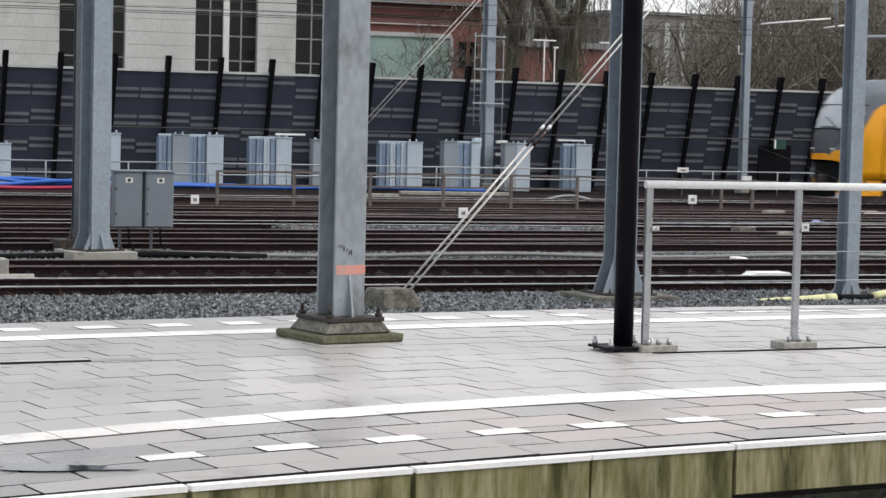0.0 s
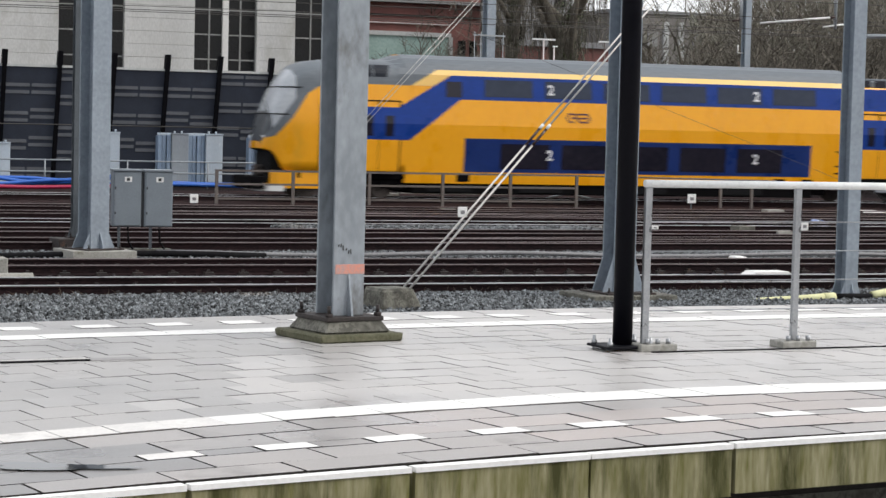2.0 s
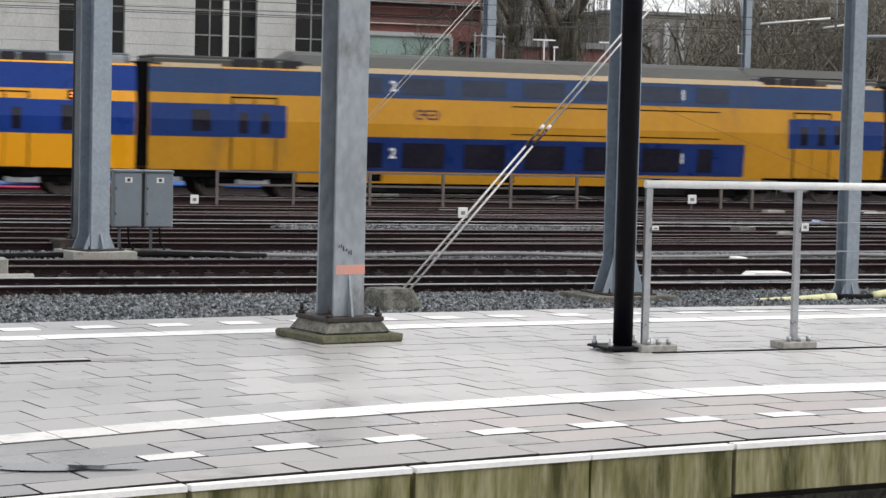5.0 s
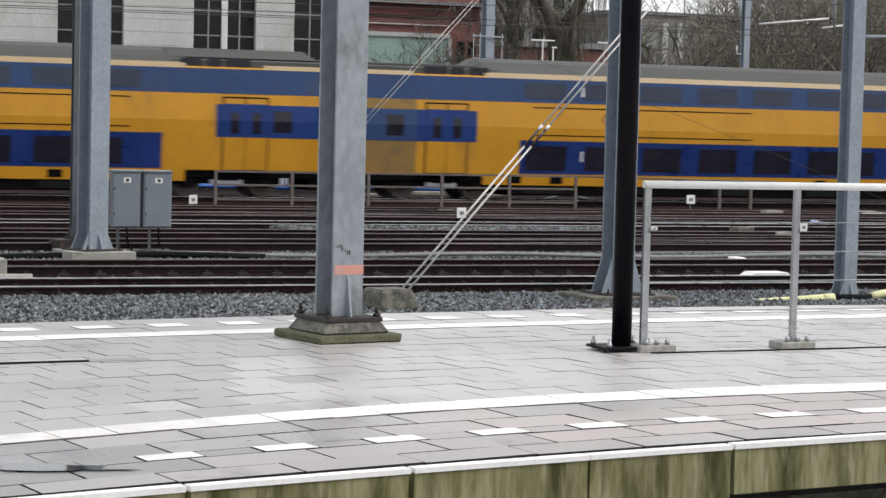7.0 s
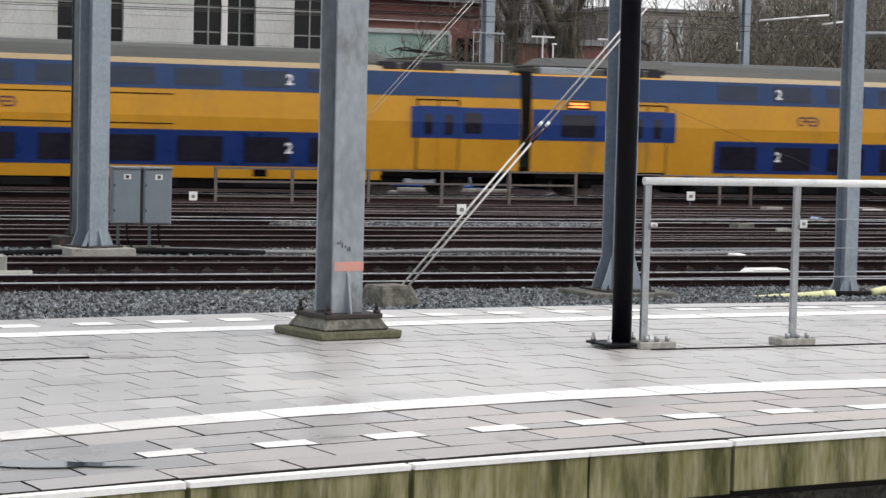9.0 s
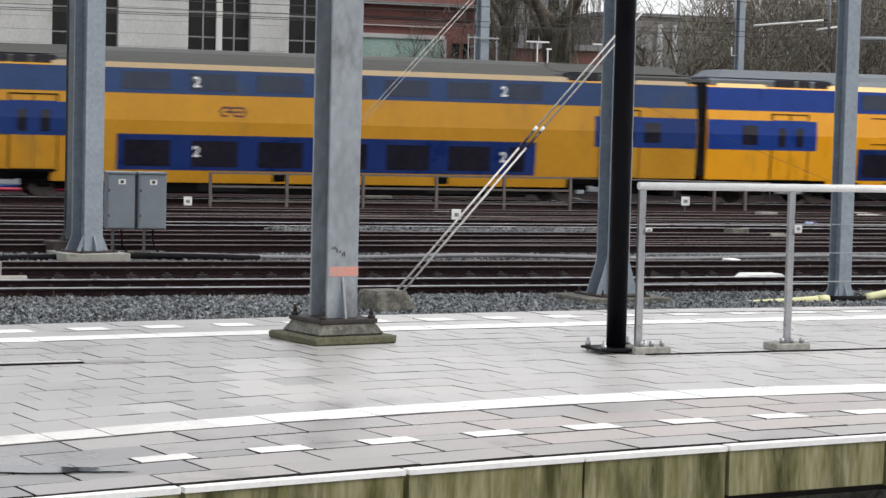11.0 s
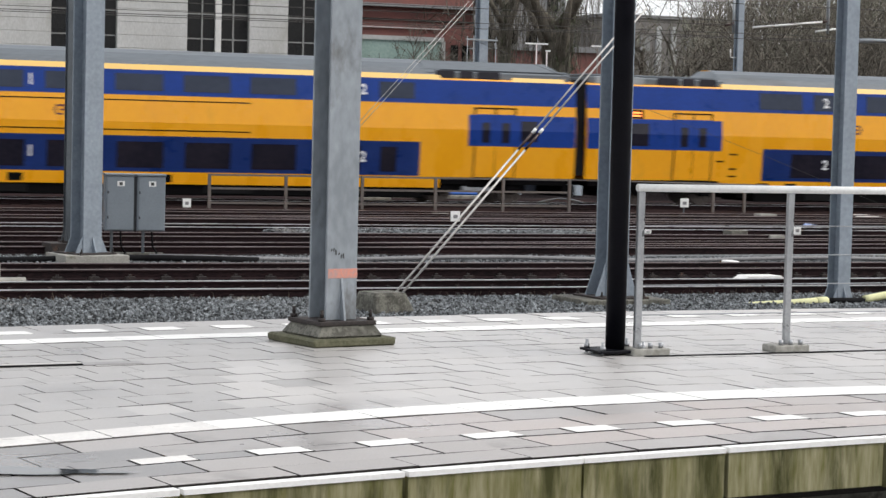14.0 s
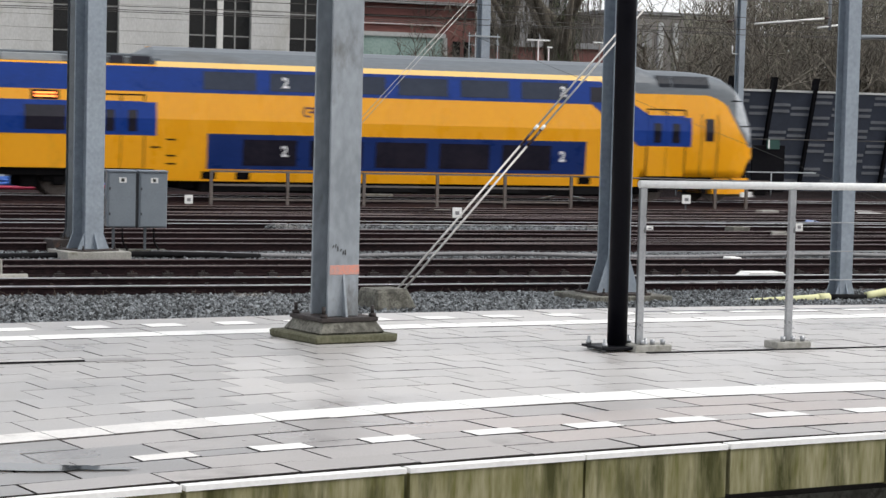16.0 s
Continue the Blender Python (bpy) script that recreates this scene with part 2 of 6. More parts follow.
# train
M_YEL = mat("yellow_train_paint", (0.85, 0.375, 0.007), (0.80, 0.34, 0.007), 0.3, scale=1.2, fine=12, bump=0.0, stain=(0.62, 0.31, 0.02), stain_scale=0.7, stain_at=0.6,
            stretch=(1, 1, 0.4), spec=0.45)
M_BLUE = mat("blue_train_paint", (0.010, 0.047, 0.27), (0.008, 0.038, 0.21), 0.35, scale=1.2, fine=12, bump=0.0, stain=(0.02, 0.045, 0.16), stain_scale=0.8, stain_at=0.62, spec=0.22)
M_YEL_DULL = mat("grimy_yellow_train_paint", (0.53, 0.255, 0.011), (0.45, 0.21, 0.011), 0.45, scale=1.0, fine=12, bump=0.0, stain=(0.33, 0.17, 0.03), stain_scale=0.6,
                 stain_at=0.58, stretch=(1, 1, 0.4), spec=0.35)
M_BLUE_DULL = mat("grimy_blue_train_paint", (0.012, 0.040, 0.18), (0.010, 0.032, 0.135), 0.45, scale=1.0, fine=12, bump=0.0, stain=(0.03, 0.045, 0.10), stain_scale=0.6, stain_at=0.58,
                  spec=0.22)
M_BLUE_GRIME = mat("sooty_blue_upper_band", (0.027, 0.060, 0.16), (0.021, 0.046, 0.12), 0.5, scale=1.0, fine=12, bump=0.0, stain=(0.05, 0.062, 0.095), stain_scale=0.6, stain_at=0.54, spec=0.25)
M_YEL_GRIME = mat("sooty_yellow_train_paint", (0.27, 0.16, 0.045), (0.20, 0.125, 0.045), 0.55, scale=1.0, fine=12, bump=0.0, stain=(0.14, 0.10, 0.055), stain_scale=0.9, stain_at=0.54, spec=0.25)
# Train blue darkened: shade of the inward-leaning lower side put into the colour.
M_BLUE_SHADED = mat("shaded_blue_window_band", (0.008, 0.028, 0.145), (0.0065, 0.022, 0.11), 0.35, scale=1.2, fine=12, bump=0.0, stain=(0.014, 0.025, 0.08), stain_scale=0.8, stain_at=0.62, spec=0.25)
M_EMBLEM = mat("dark_red_emblem_paint", (0.11, 0.022, 0.035), (0.05, 0.018, 0.05), 0.5, scale=3)
M_CREAM_DULL = mat("grimy_cream_stripe", (0.40, 0.29, 0.15), (0.33, 0.24, 0.13), 0.5, scale=1.5, fine=12, bump=0)
M_CREAM = mat("cream_yellow_stripe", (0.85, 0.55, 0.16), (0.8, 0.5, 0.14), 0.4, scale=1.5, fine=12, bump=0)
M_ROOF = mat("grey_train_roof", (0.135, 0.155, 0.175), (0.105, 0.12, 0.135), 0.5, scale=0.8, fine=12, bump=0.03, stain=(0.085, 0.09, 0.09), stain_scale=0.6, stretch=(0.3, 1, 1))
M_ROOF_DK = mat("dirty_train_roof", (0.066, 0.068, 0.062), (0.05, 0.051, 0.047), 0.6, scale=0.8, fine=12, bump=0.03, stain=(0.095, 0.092, 0.082), stain_scale=0.6, stretch=(0.3, 1, 1))
M_TGLASS = mat("train_window_glass", (0.021, 0.018, 0.027), (0.010, 0.010, 0.017), 0.16, scale=1.0, fine=6, bump=0.0, spec=0.32, rough_var=0.04)
# Lighter, bluer than the lower glass: sky reflection on the slope, painted in.
M_UGLASS = mat("sky_tinted_upper_glass", (0.030, 0.040, 0.066), (0.020, 0.028, 0.05), 0.14, scale=1.0, fine=6, bump=0.0, spec=0.3, rough_var=0.04)
# The pale base colour holds the sky's reflection in the glass.
M_SCREEN = mat("sky_lit_windscreen", (0.46, 0.48, 0.51), (0.36, 0.39, 0.42), 0.12, scale=1.5, fine=9, bump=0.0, spec=0.6, rough_var=0.04)
M_MASK = mat("dark_grey_nose_mask", (0.062, 0.07, 0.082), (0.045, 0.052, 0.062), 0.35, scale=1.5, fine=9, bump=0.0, spec=0.3)
M_SEAL = mat("brown_door_seal", (0.10, 0.05, 0.012), (0.06, 0.03, 0.01), 0.8, spec=0.1)
M_ROOFPANEL = mat("pale_grey_roof_panel", (0.33, 0.355, 0.37), (0.25, 0.275, 0.29), 0.3, scale=1.5, fine=9, bump=0.0)
M_ROOFGLASS = mat("dark_roof_glass", (0.03, 0.034, 0.042), (0.02, 0.023, 0.03), 0.3, scale=1.5, fine=9, bump=0.0, spec=0.1)
M_UNDER = mat("black_underframe", (0.006, 0.0055, 0.006), (0.003, 0.003, 0.0035), 0.9, spec=0.05, scale=4, fine=30, bump=0.2)
M_EQUIP = mat("pale_underfloor_box", (0.36, 0.38, 0.41), (0.2, 0.21, 0.23), 0.6, scale=4, fine=30)
M_RUBBER = mat("black_rubber", (0.007, 0.007, 0.008), None, 0.85, spec=0.15)
M_WHITEPAINT = mat("white_numeral", (0.82, 0.82, 0.84), None, 0.5)
M_WHEEL = mat("wheel_steel", (0.12, 0.10, 0.09), (0.06, 0.05, 0.045), 0.5, 0.6)
M_LED = glow("amber_display", (1.0, 0.22, 0.04), 2.2)
M_SIGN_GREEN = glow("green_exit_sign", (0.008, 0.05, 0.04), 0.05)


# ---- mesh helpers ----
def part(name, bm, material, parent=None, label="", smooth=False):
    """Link a bmesh as one mesh object under a thing or a part. material: one, or a list for the faces' indices."""
    me = bpy.data.meshes.new(name)
    bmesh.ops.recalc_face_normals(bm, faces=bm.faces)
    bm.to_mesh(me)
    bm.free()
    for m in material if isinstance(material, (list, tuple)) else [material]:
        me.materials.append(m)
    if smooth:
        for p in me.polygons:
            p.use_smooth = True
    ob = new(name, me)
    if parent:
        ob.parent = parent
    if label:
        tagged(ob, label)
    return ob


def thing(name, m, label, category, group="", kind=""):
    ob = new(name)
    ob.empty_display_size = 0.1
    ob.matrix_world = m
    return tagged(ob, label, category, group, kind)


def box(bm, x0, x1, y0, y1, z0, z1, mi=0, bevel=0.0, m=None):
    r = bmesh.ops.create_cube(bm, size=1.0)
    vs = r["verts"]
    for v in vs:
        v.co = Vector((x0 + (v.co.x + 0.5) * (x1 - x0), y0 + (v.co.y + 0.5) * (y1 - y0), z0 + (v.co.z + 0.5) * (z1 - z0)))
    fs = {f for v in vs for f in v.link_faces}
    if bevel:
        es = {e for v in vs for e in v.link_edges}
        rr = bmesh.ops.bevel(bm, geom=list(es), offset=bevel, segments=1, affect="EDGES")
        fs = {f for f in rr["faces"]} | {f for f in fs if f.is_valid}
        vs = list({v for f in fs for v in f.verts})
    for f in fs:
        f.material_index = mi
    if m is not None:
        bmesh.ops.transform(bm, matrix=m, verts=vs)
    return bm


def bxm(x0, x1, y0, y1, z0, z1, bevel=0.0):
    return box(bmesh.new(), x0, x1, y0, y1, z0, z1, 0, bevel)


def tube(bm, pts, r, seg=8, mi=0, r2=None, cap=True):
    """A round bar along points, tapering from r to r2."""
    pts = [Vector(p) for p in pts]
    rings = []
    for i, p in enumerate(pts):
        a, b = pts[max(0, i - 1)], pts[min(len(pts) - 1, i + 1)]
        d = (b - a).normalized()
        s = d.cross(Vector((0, 0, 1)) if abs(d.z) < 0.95 else Vector((1, 0, 0))).normalized()
        t = d.cross(s)
        rad = r if r2 is None else r + (r2 - r) * i / max(1, len(pts) - 1)
        rings.append([bm.verts.new(p + rad * (math.cos(2 * math.pi * k / seg) * s + math.sin(2 * math.pi * k / seg) * t)) for k in range(seg)])
    for a, b in zip(rings, rings[1:]):
        for k in range(seg):
            f = bm.faces.new((a[k], a[(k + 1) % seg], b[(k + 1) % seg], b[k]))
            f.material_index, f.smooth = mi, seg > 5
    if cap:
        for ring in (rings[0], rings[-1]):
            bm.faces.new(ring).material_index = mi
    return bm


def prism(bm, poly, z0, z1, mi=0, m=None):
    """An outline (x, y) raised from z0 to z1."""
    a = [bm.verts.new((x, y, z0)) for x, y in poly]
    b = [bm.verts.new((x, y, z1)) for x, y in poly]
    n = len(poly)
    fs = [bm.faces.new(a), bm.faces.new(b)] + [bm.faces.new((a[i], a[(i + 1) % n], b[(i + 1) % n], b[i])) for i in range(n)]
    for f in fs:
        f.material_index = mi
    if m is not None:
        bmesh.ops.transform(bm, matrix=m, verts=a + b)
    return bm


# ---- plan ----
# z = 0 is the platform's surface. The tracks run along s, square to it q grows away from the camera.
TURN = math.degrees(math.atan(0.39))
TRACKS = pose(0, 0, 0, 0, 0, TURN)
RAIL_Z, BED_Z = -0.96, -1.13


def at(s, q, z=0.0, rz=0.0):
    return TRACKS @ pose(s, q, z, 0, 0, rz)

# ---- ground and tracks ----
bm = bmesh.new()
bmesh.ops.create_grid(bm, x_segments=1, y_segments=1, size=2500)
bmesh.ops.translate(bm, verts=bm.verts, vec=(0, 600, BED_Z - 0.03))
tagged(part("ground", bm, M_BALLAST), "dark brown ballast and dirt of the railway yard", "ground", kind="structure")

RAIL_OUTLINE = [(-0.07, 0), (0.07, 0), (0.07, 0.012), (0.012, 0.035), (0.012, 0.12), (0.034, 0.133), (0.034, 0.158), (-0.034, 0.158), (-0.034, 0.133),
                (-0.012, 0.12), (-0.012, 0.035), (-0.07, 0.012)]
YARD = [(30.6, "worn"), (34.6, "rust"), (40.75, "rust"), (44.4, "rust"), (48.3, "worn"), (52.4, "rust"), (56.4, "rust"), (64.52, "worn")]
UPRIGHT = Matrix(((0, 0, 1, 0), (1, 0, 0, 0), (0, 1, 0, 0), (0, 0, 0, 1)))


def rail_mesh():
    bm = prism(bmesh.new(), RAIL_OUTLINE, -70, 170, 0, UPRIGHT)
    return box(bm, -70, 170, -0.033, 0.033, 0.1585, 0.172, 1)


def sleeper_mesh():
    return bxm(-0.13, 0.13, -1.3, 1.3, -0.10, 0.012, 0.012)


sleeper_data = None
for qi, (q, wear) in enumerate(YARD):
    track = thing("track", at(0, q, RAIL_Z - 0.172), "rusty steel railway track on dark sleepers", "railway track", "yard tracks", "structure")
    for side in (-0.7525, 0.7525):
        r = part("rail", rail_mesh(), [M_RAIL, M_RAILHEAD if wear == "worn" else M_RAILHEAD_DK], track)
        r.location = (0, side, 0)
    rest = bmesh.new()
    for k in range(-110, 280):
        s = k * 0.6
        if qi < 2 and 2 < s < 26:
            if sleeper_data is None:
                ob = part("sleeper", sleeper_mesh(), M_SLEEPER, track)
                sleeper_data = ob.data
            else:
                ob = new("sleeper", sleeper_data)
                ob.parent = track
            ob.location = (s, 0, 0)
        else:
            box(rest, s - 0.13, s + 0.13, -1.3, 1.3, -0.10, 0.012)
    tagged(part("sleepers", rest, M_SLEEPER, track), kind="stuff")
    if qi < 2:
        chairs = bmesh.new()
        for k in range(0, 50):
            for side in (-0.7525, 0.7525):
                for off in (-0.11, 0.11):
                    box(chairs, k * 0.6 - 0.08, k * 0.6 + 0.08, side + off - 0.05, side + off + 0.05, 0.008, 0.055)
                    box(chairs, k * 0.6 - 0.025, k * 0.6 + 0.025, side + off * 0.75 - 0.03, side + off * 0.75 + 0.03, 0.05, 0.09)
        tagged(part("rail_chairs", chairs, M_DARKSTEEL, track, "rusty rail chairs and bolts"), kind="stuff")


def crossover(s0, q0, s1, q1, label):
    """Two rails that run over from one track to the next."""
    x = thing("crossover", at(0, 0, RAIL_Z - 0.172), label, "railway track", "yard tracks", "structure")
    length = math.hypot(s1 - s0, q1 - q0)
    for side in (-0.7525, 0.7525):
        bm = prism(bmesh.new(), RAIL_OUTLINE, 0, length, 0, UPRIGHT)
        box(bm, 0, length, -0.03, 0.03, 0.1585, 0.166, 1)
        r = part("rail", bm, [M_RAIL, M_RAILHEAD_DK], x)
        r.matrix_basis = pose(s0, q0 + side, -0.004, 0, 0, math.degrees(math.atan2(q1 - q0, s1 - s0)))


crossover(13, 40.75, 47, 44.4, "rusty crossover rails between two yard tracks")
crossover(60, 48.3, 17, 52.4, "rusty crossover rails between two yard tracks")
crossover(8, 52.4, 48, 56.4, "rusty crossover rails between two yard tracks")

bm = bmesh.new()
rng = random.Random(12)
bed = [[bm.verts.new((-20 + 2.5 * i, 42.5 + 1.5 * j, BED_Z + rng.uniform(-0.02, 0.025))) for j in range(21)] for i in range(49)]
for i in range(48):
    for j in range(20):
        bm.faces.new((bed[i][j], bed[i + 1][j], bed[i + 1][j + 1], bed[i][j + 1]))
rust = tagged(part("rusty_ground", bm, M_BALLAST_RUST), "rust-brown trampled ballast under the far tracks", "ground", kind="structure")
rust.matrix_world = TRACKS


def stones(name, count, s0, s1, q0, q1, z, size, material, label, hump=0.0):
    """Loose ballast as small broken lumps in one mesh."""
    rng = np.random.default_rng(int(q0 * 10))
    octa = np.array([(1, 0, 0), (-1, 0, 0), (0, 1, 0), (0, -1, 0), (0, 0, 1), (0, 0, -1)], float)
    tri = np.array([(0, 2, 4), (2, 1, 4), (1, 3, 4), (3, 0, 4), (2, 0, 5), (1, 2, 5), (3, 1, 5), (0, 3, 5)])
    c = np.stack([rng.uniform(s0, s1, count), rng.uniform(q0, q1, count), np.zeros(count)], 1)
    edge = np.minimum(c[:, 1] - q0, q1 - c[:, 1]) / (q1 - q0) * 2
    c[:, 2] = z + hump * np.sqrt(edge) + rng.uniform(-0.02, 0.02, count)
    rad = size * rng.uniform(0.5, 1.25, (count, 1, 1)) * rng.uniform(0.65, 1.3, (count, 6, 1))
    a = rng.uniform(0, 6.28, count)
    rot = np.zeros((count, 3, 3))
    b = rng.uniform(-1, 1, count)
    rot[:, 0, 0], rot[:, 0, 1], rot[:, 1, 0], rot[:, 1, 1], rot[:, 2, 2] = np.cos(a), -np.sin(a), np.sin(a), np.cos(a), 1
    tilt = np.zeros((count, 3, 3))
    tilt[:, 0, 0], tilt[:, 1, 1], tilt[:, 1, 2], tilt[:, 2, 1], tilt[:, 2, 2] = 1, np.cos(b), -np.sin(b), np.sin(b), np.cos(b)
    v = np.einsum("nij,nkj->nki", rot @ tilt, octa[None] * rad) + c[:, None]
    me = bpy.data.meshes.new(name)
    me.from_pydata(v.reshape(-1, 3).tolist(), [], (tri[None] + 6 * np.arange(count)[:, None, None]).reshape(-1, 3).tolist())
    me.materials.append(material)
    ob = new(name, me)
    ob.matrix_world = TRACKS
    return tagged(ob, label, "ballast", kind="stuff")


stones("ballast_shoulder", 52000, 2, 24, 24.0, 29.55, -1.10, 0.035, M_STONE, "grey broken ballast stones beside the platform", 0.06)
stones("ballast_between_rails", 22000, 2, 26, 29.6, 35.9, -1.165, 0.040, M_STONE_DK, "dark broken ballast between the rails")
stones("ballast_strip", 15000, 4, 30, 36.3, 39.3, -1.12, 0.034, M_STONE, "grey ballast strip along a cable duct", 0.05)
stones("ballast_ridge", 6000, 14, 22.6, 45.8, 47.2, -1.10, 0.045, M_STONE, "low ridge of grey ballast between tracks", 0.12)

# ---- platform ----
PHI = radians(32)
E_DIR, K_DIR = Vector((math.cos(PHI), math.sin(PHI))), Vector((-math.sin(PHI), math.cos(PHI)))
LINES = {"edge": (-0.0175, 0.6175, 9.0), "low": (-0.0503, 0.638, 10.79), "up": (-0.0558, 0.6559, 11.16), "far_low": (-0.0105, 0.531, 15.21),
         "far_up": (-0.0105, 0.531, 15.53), "far_edge": (-0.0157, 0.516, 16.56)}
CURVES = {}
for key, (c, b, a) in LINES.items():
    us, vs = [], []
    for x in np.linspace(-60, 90, 1501):
        xc = min(max(x, -3.0), 4.0)
        y = a + b * xc + c * xc * xc + (x - xc) * (b + 2 * c * xc)
        us.append(x * E_DIR.x + y * E_DIR.y)
        vs.append(x * K_DIR.x + y * K_DIR.y)
    CURVES[key] = (np.array(us), np.array(vs))


def plat(u, key, key2=None, f=0.0):
    """A place on the platform: u metres along, at a line, or at the share f of the way to a second line."""
    v = np.interp(u, *CURVES[key])
    if key2:
        v += f * (np.interp(u, *CURVES[key2]) - v)
    return Vector((E_DIR.x * u + K_DIR.x * v, E_DIR.y * u + K_DIR.y * v, 0))


platform = thing("platform", pose(0, 0, 0), "grey concrete-paved railway platform with white lines", "platform", kind="structure")


def strip(name, key, key2, z0, z1, material, us, label="", f0=0.0, f1=1.0):
    bm = bmesh.new()
    rows = [[bm.verts.new(plat(u, key, key2, f) + Vector((0, 0, z))) for f, z in ((f0, z0), (f0, z1), (f1, z1), (f1, z0))] for u in us]
    for a, b in zip(rows, rows[1:]):
        for k in range(4):
            bm.faces.new((a[k], a[(k + 1) % 4], b[(k + 1) % 4], b[k]))
    bm.faces.new(rows[0])
    bm.faces.new(rows[-1])
    return part(name, bm, material, platform, label)


LONG = list(np.arange(-40, -1, 3.0)) + list(np.arange(-1, 18, 0.4)) + list(np.arange(18, 70, 3.0))
strip("bed", "edge", "far_edge", -0.30, -0.014, M_JOINT, LONG, f0=0.028, f1=0.985)
# Dark material puts the shade under the overhanging coping into the wall's colour.
strip("retaining_wall", "edge", "far_edge", -1.3, -0.30, M_PLINTH, LONG, f0=0.06, f1=0.94)

TILE_STUFF = bmesh.new()


def tile(u0, u1, k1, k2, f0, f1, material, z, single):
    g = 0.0055 if k1 == "edge" else 0.0008 if material is M_WHITE and k1 != "far_up" else 0.0024
    w = (plat((u0 + u1) / 2, k1, k2, f1) - plat((u0 + u1) / 2, k1, k2, f0)).length
    gf = (0.0045 if k1 == "edge" else 0.003) * (f1 - f0) / w
    c = [plat(u0 + g, k1, k2, f0 + gf), plat(u1 - g, k1, k2, f0 + gf), plat(u1 - g, k1, k2, f1 - gf), plat(u0 + g, k1, k2, f1 - gf)]
    mid = sum(c, Vector()) / 4
    if material is M_WHITE and k1 == "edge" and mid.x < -1.38:
        material = M_PAVE
    if k1 == "edge" and material is M_PAVE:
        material = M_PAVE_EDGE
    # Tiles darken leftwards: damp by the puddle, plus lost sky sheen painted in.
    dim_damp = material in (M_PAVE, M_PAVE_EDGE) and mid.x + random.uniform(-0.6, 0.6) < -1.05
    dim_wet = M_PAVE_DIM_WET if k1 == "edge" else M_PAVE_DIM_DAMP
    if k1 in ("low", "edge") and material is M_WHITE and mid.x + random.uniform(-0.2, 0.2) < -0.95:
        material = M_WHITE_DIRTY
    bm = bmesh.new() if single else TILE_STUFF
    tx, ty = random.uniform(-1, 1) * 0.0013, random.uniform(-1, 1) * 0.0013
    lift = [z + tx * (p - mid).x / 0.3 + ty * (p - mid).y / 0.3 for p in c]
    off = mid if single else Vector()
    low = [bm.verts.new(p - off + Vector((0, 0, -0.016))) for p in c]
    shoulder = [bm.verts.new(p - off + Vector((0, 0, h - 0.002))) for p, h in zip(c, lift)]
    top = [bm.verts.new(p + (mid - p) * 0.008 - off + Vector((0, 0, h))) for p, h in zip(c, lift)]
    for lo, hi in ((low, shoulder), (shoulder, top)):
        for k in range(4):
            bm.faces.new((lo[k], lo[(k + 1) % 4], hi[(k + 1) % 4], hi[k])).material_index = 1 if single or k1 == "edge" else 4
    bm.faces.new(top).material_index = 0 if single else (2 if k1 == "edge" else 5) if dim_damp else 3 if k1 == "edge" else 0
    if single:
        ob = part("paving_tile" if k1 not in ("low", "far_low") else "white_line_tile", bm, [dim_wet if dim_damp else material, M_JOINT if k1 == "edge" else M_JOINT_MID], platform)
        ob.location = mid


def rows_of_tiles(k1, k2, bounds, u0, u1, s0, s1, white_row=None, white_u=0.0, white_pitch=0.59, pitch=0.6, last=99):
    for r, (f0, f1) in enumerate(zip(bounds, bounds[1:])):
        if r == white_row:
            k = math.floor((u0 - white_u) / white_pitch)
            while white_u + k * white_pitch < u1:
                c = white_u + k * white_pitch
                h = white_pitch / 4
                for a, b, m, dz in ((c - h, c + h, M_WHITE, 0.003), (c + h, c + 3 * h, M_PAVE, 0.0)):
                    one = s0 < a < s1 or m is M_WHITE and s0 - 2 < a < s1 + 2
                    tile(a, b, k1, k2, f0, f1, m, dz, one)
                k += 1
            continue
        k = math.floor(u0 / pitch)
        shift = 0.5 * pitch * (r % 2) + random.uniform(-0.01, 0.01)
        while k * pitch < u1:
            a = k * pitch + shift
            red = k1 == "edge" and random.random() < 0.45 and a > 4.6
            tile(a, a + pitch, k1, k2, f0, f1, M_PAVE_RED if red else M_PAVE, random.uniform(-0.0015, 0.0015), s0 < a < s1 and r < last)
            k += 1


rows_of_tiles("edge", "low", (0.098, 0.27, 0.47, 0.575, 0.79, 1.0), -6, 24, 2.2, 8.6, white_row=2, white_u=3.845)
rows_of_tiles("up", "far_low", [k / 11 for k in range(12)], -6, 24, 3.0, 11.6, pitch=0.3, last=6)
rows_of_tiles("far_up", "far_edge", (0.0, 0.36, 0.6, 1.0), -6, 24, 4.6, 12.4, white_row=1, white_u=5.15, white_pitch=0.56)
tagged(part("paving", TILE_STUFF, [M_PAVE, M_JOINT, M_PAVE_DIM_WET, M_PAVE_EDGE, M_JOINT_MID, M_PAVE_DIM_DAMP], platform), kind="stuff")
for k1, k2 in (("low", "up"), ("far_low", "far_up")):
    for k in range(-20, 80):
        tile(k * 0.3, k * 0.3 + 0.3, k1, k2, 0.01, 0.99, M_WHITE, 0.004 + random.uniform(-0.001, 0.001), True)
# the coping blocks of the edge, with open joints
joints = [-5.2, -4.2, -3.2, -2.2, -1.2, -0.2, 0.8, 1.75, 2.66, 3.585, 4.66, 5.59, 6.41, 7.4, 8.4, 9.4, 10.4, 11.4, 12.4, 13.4]
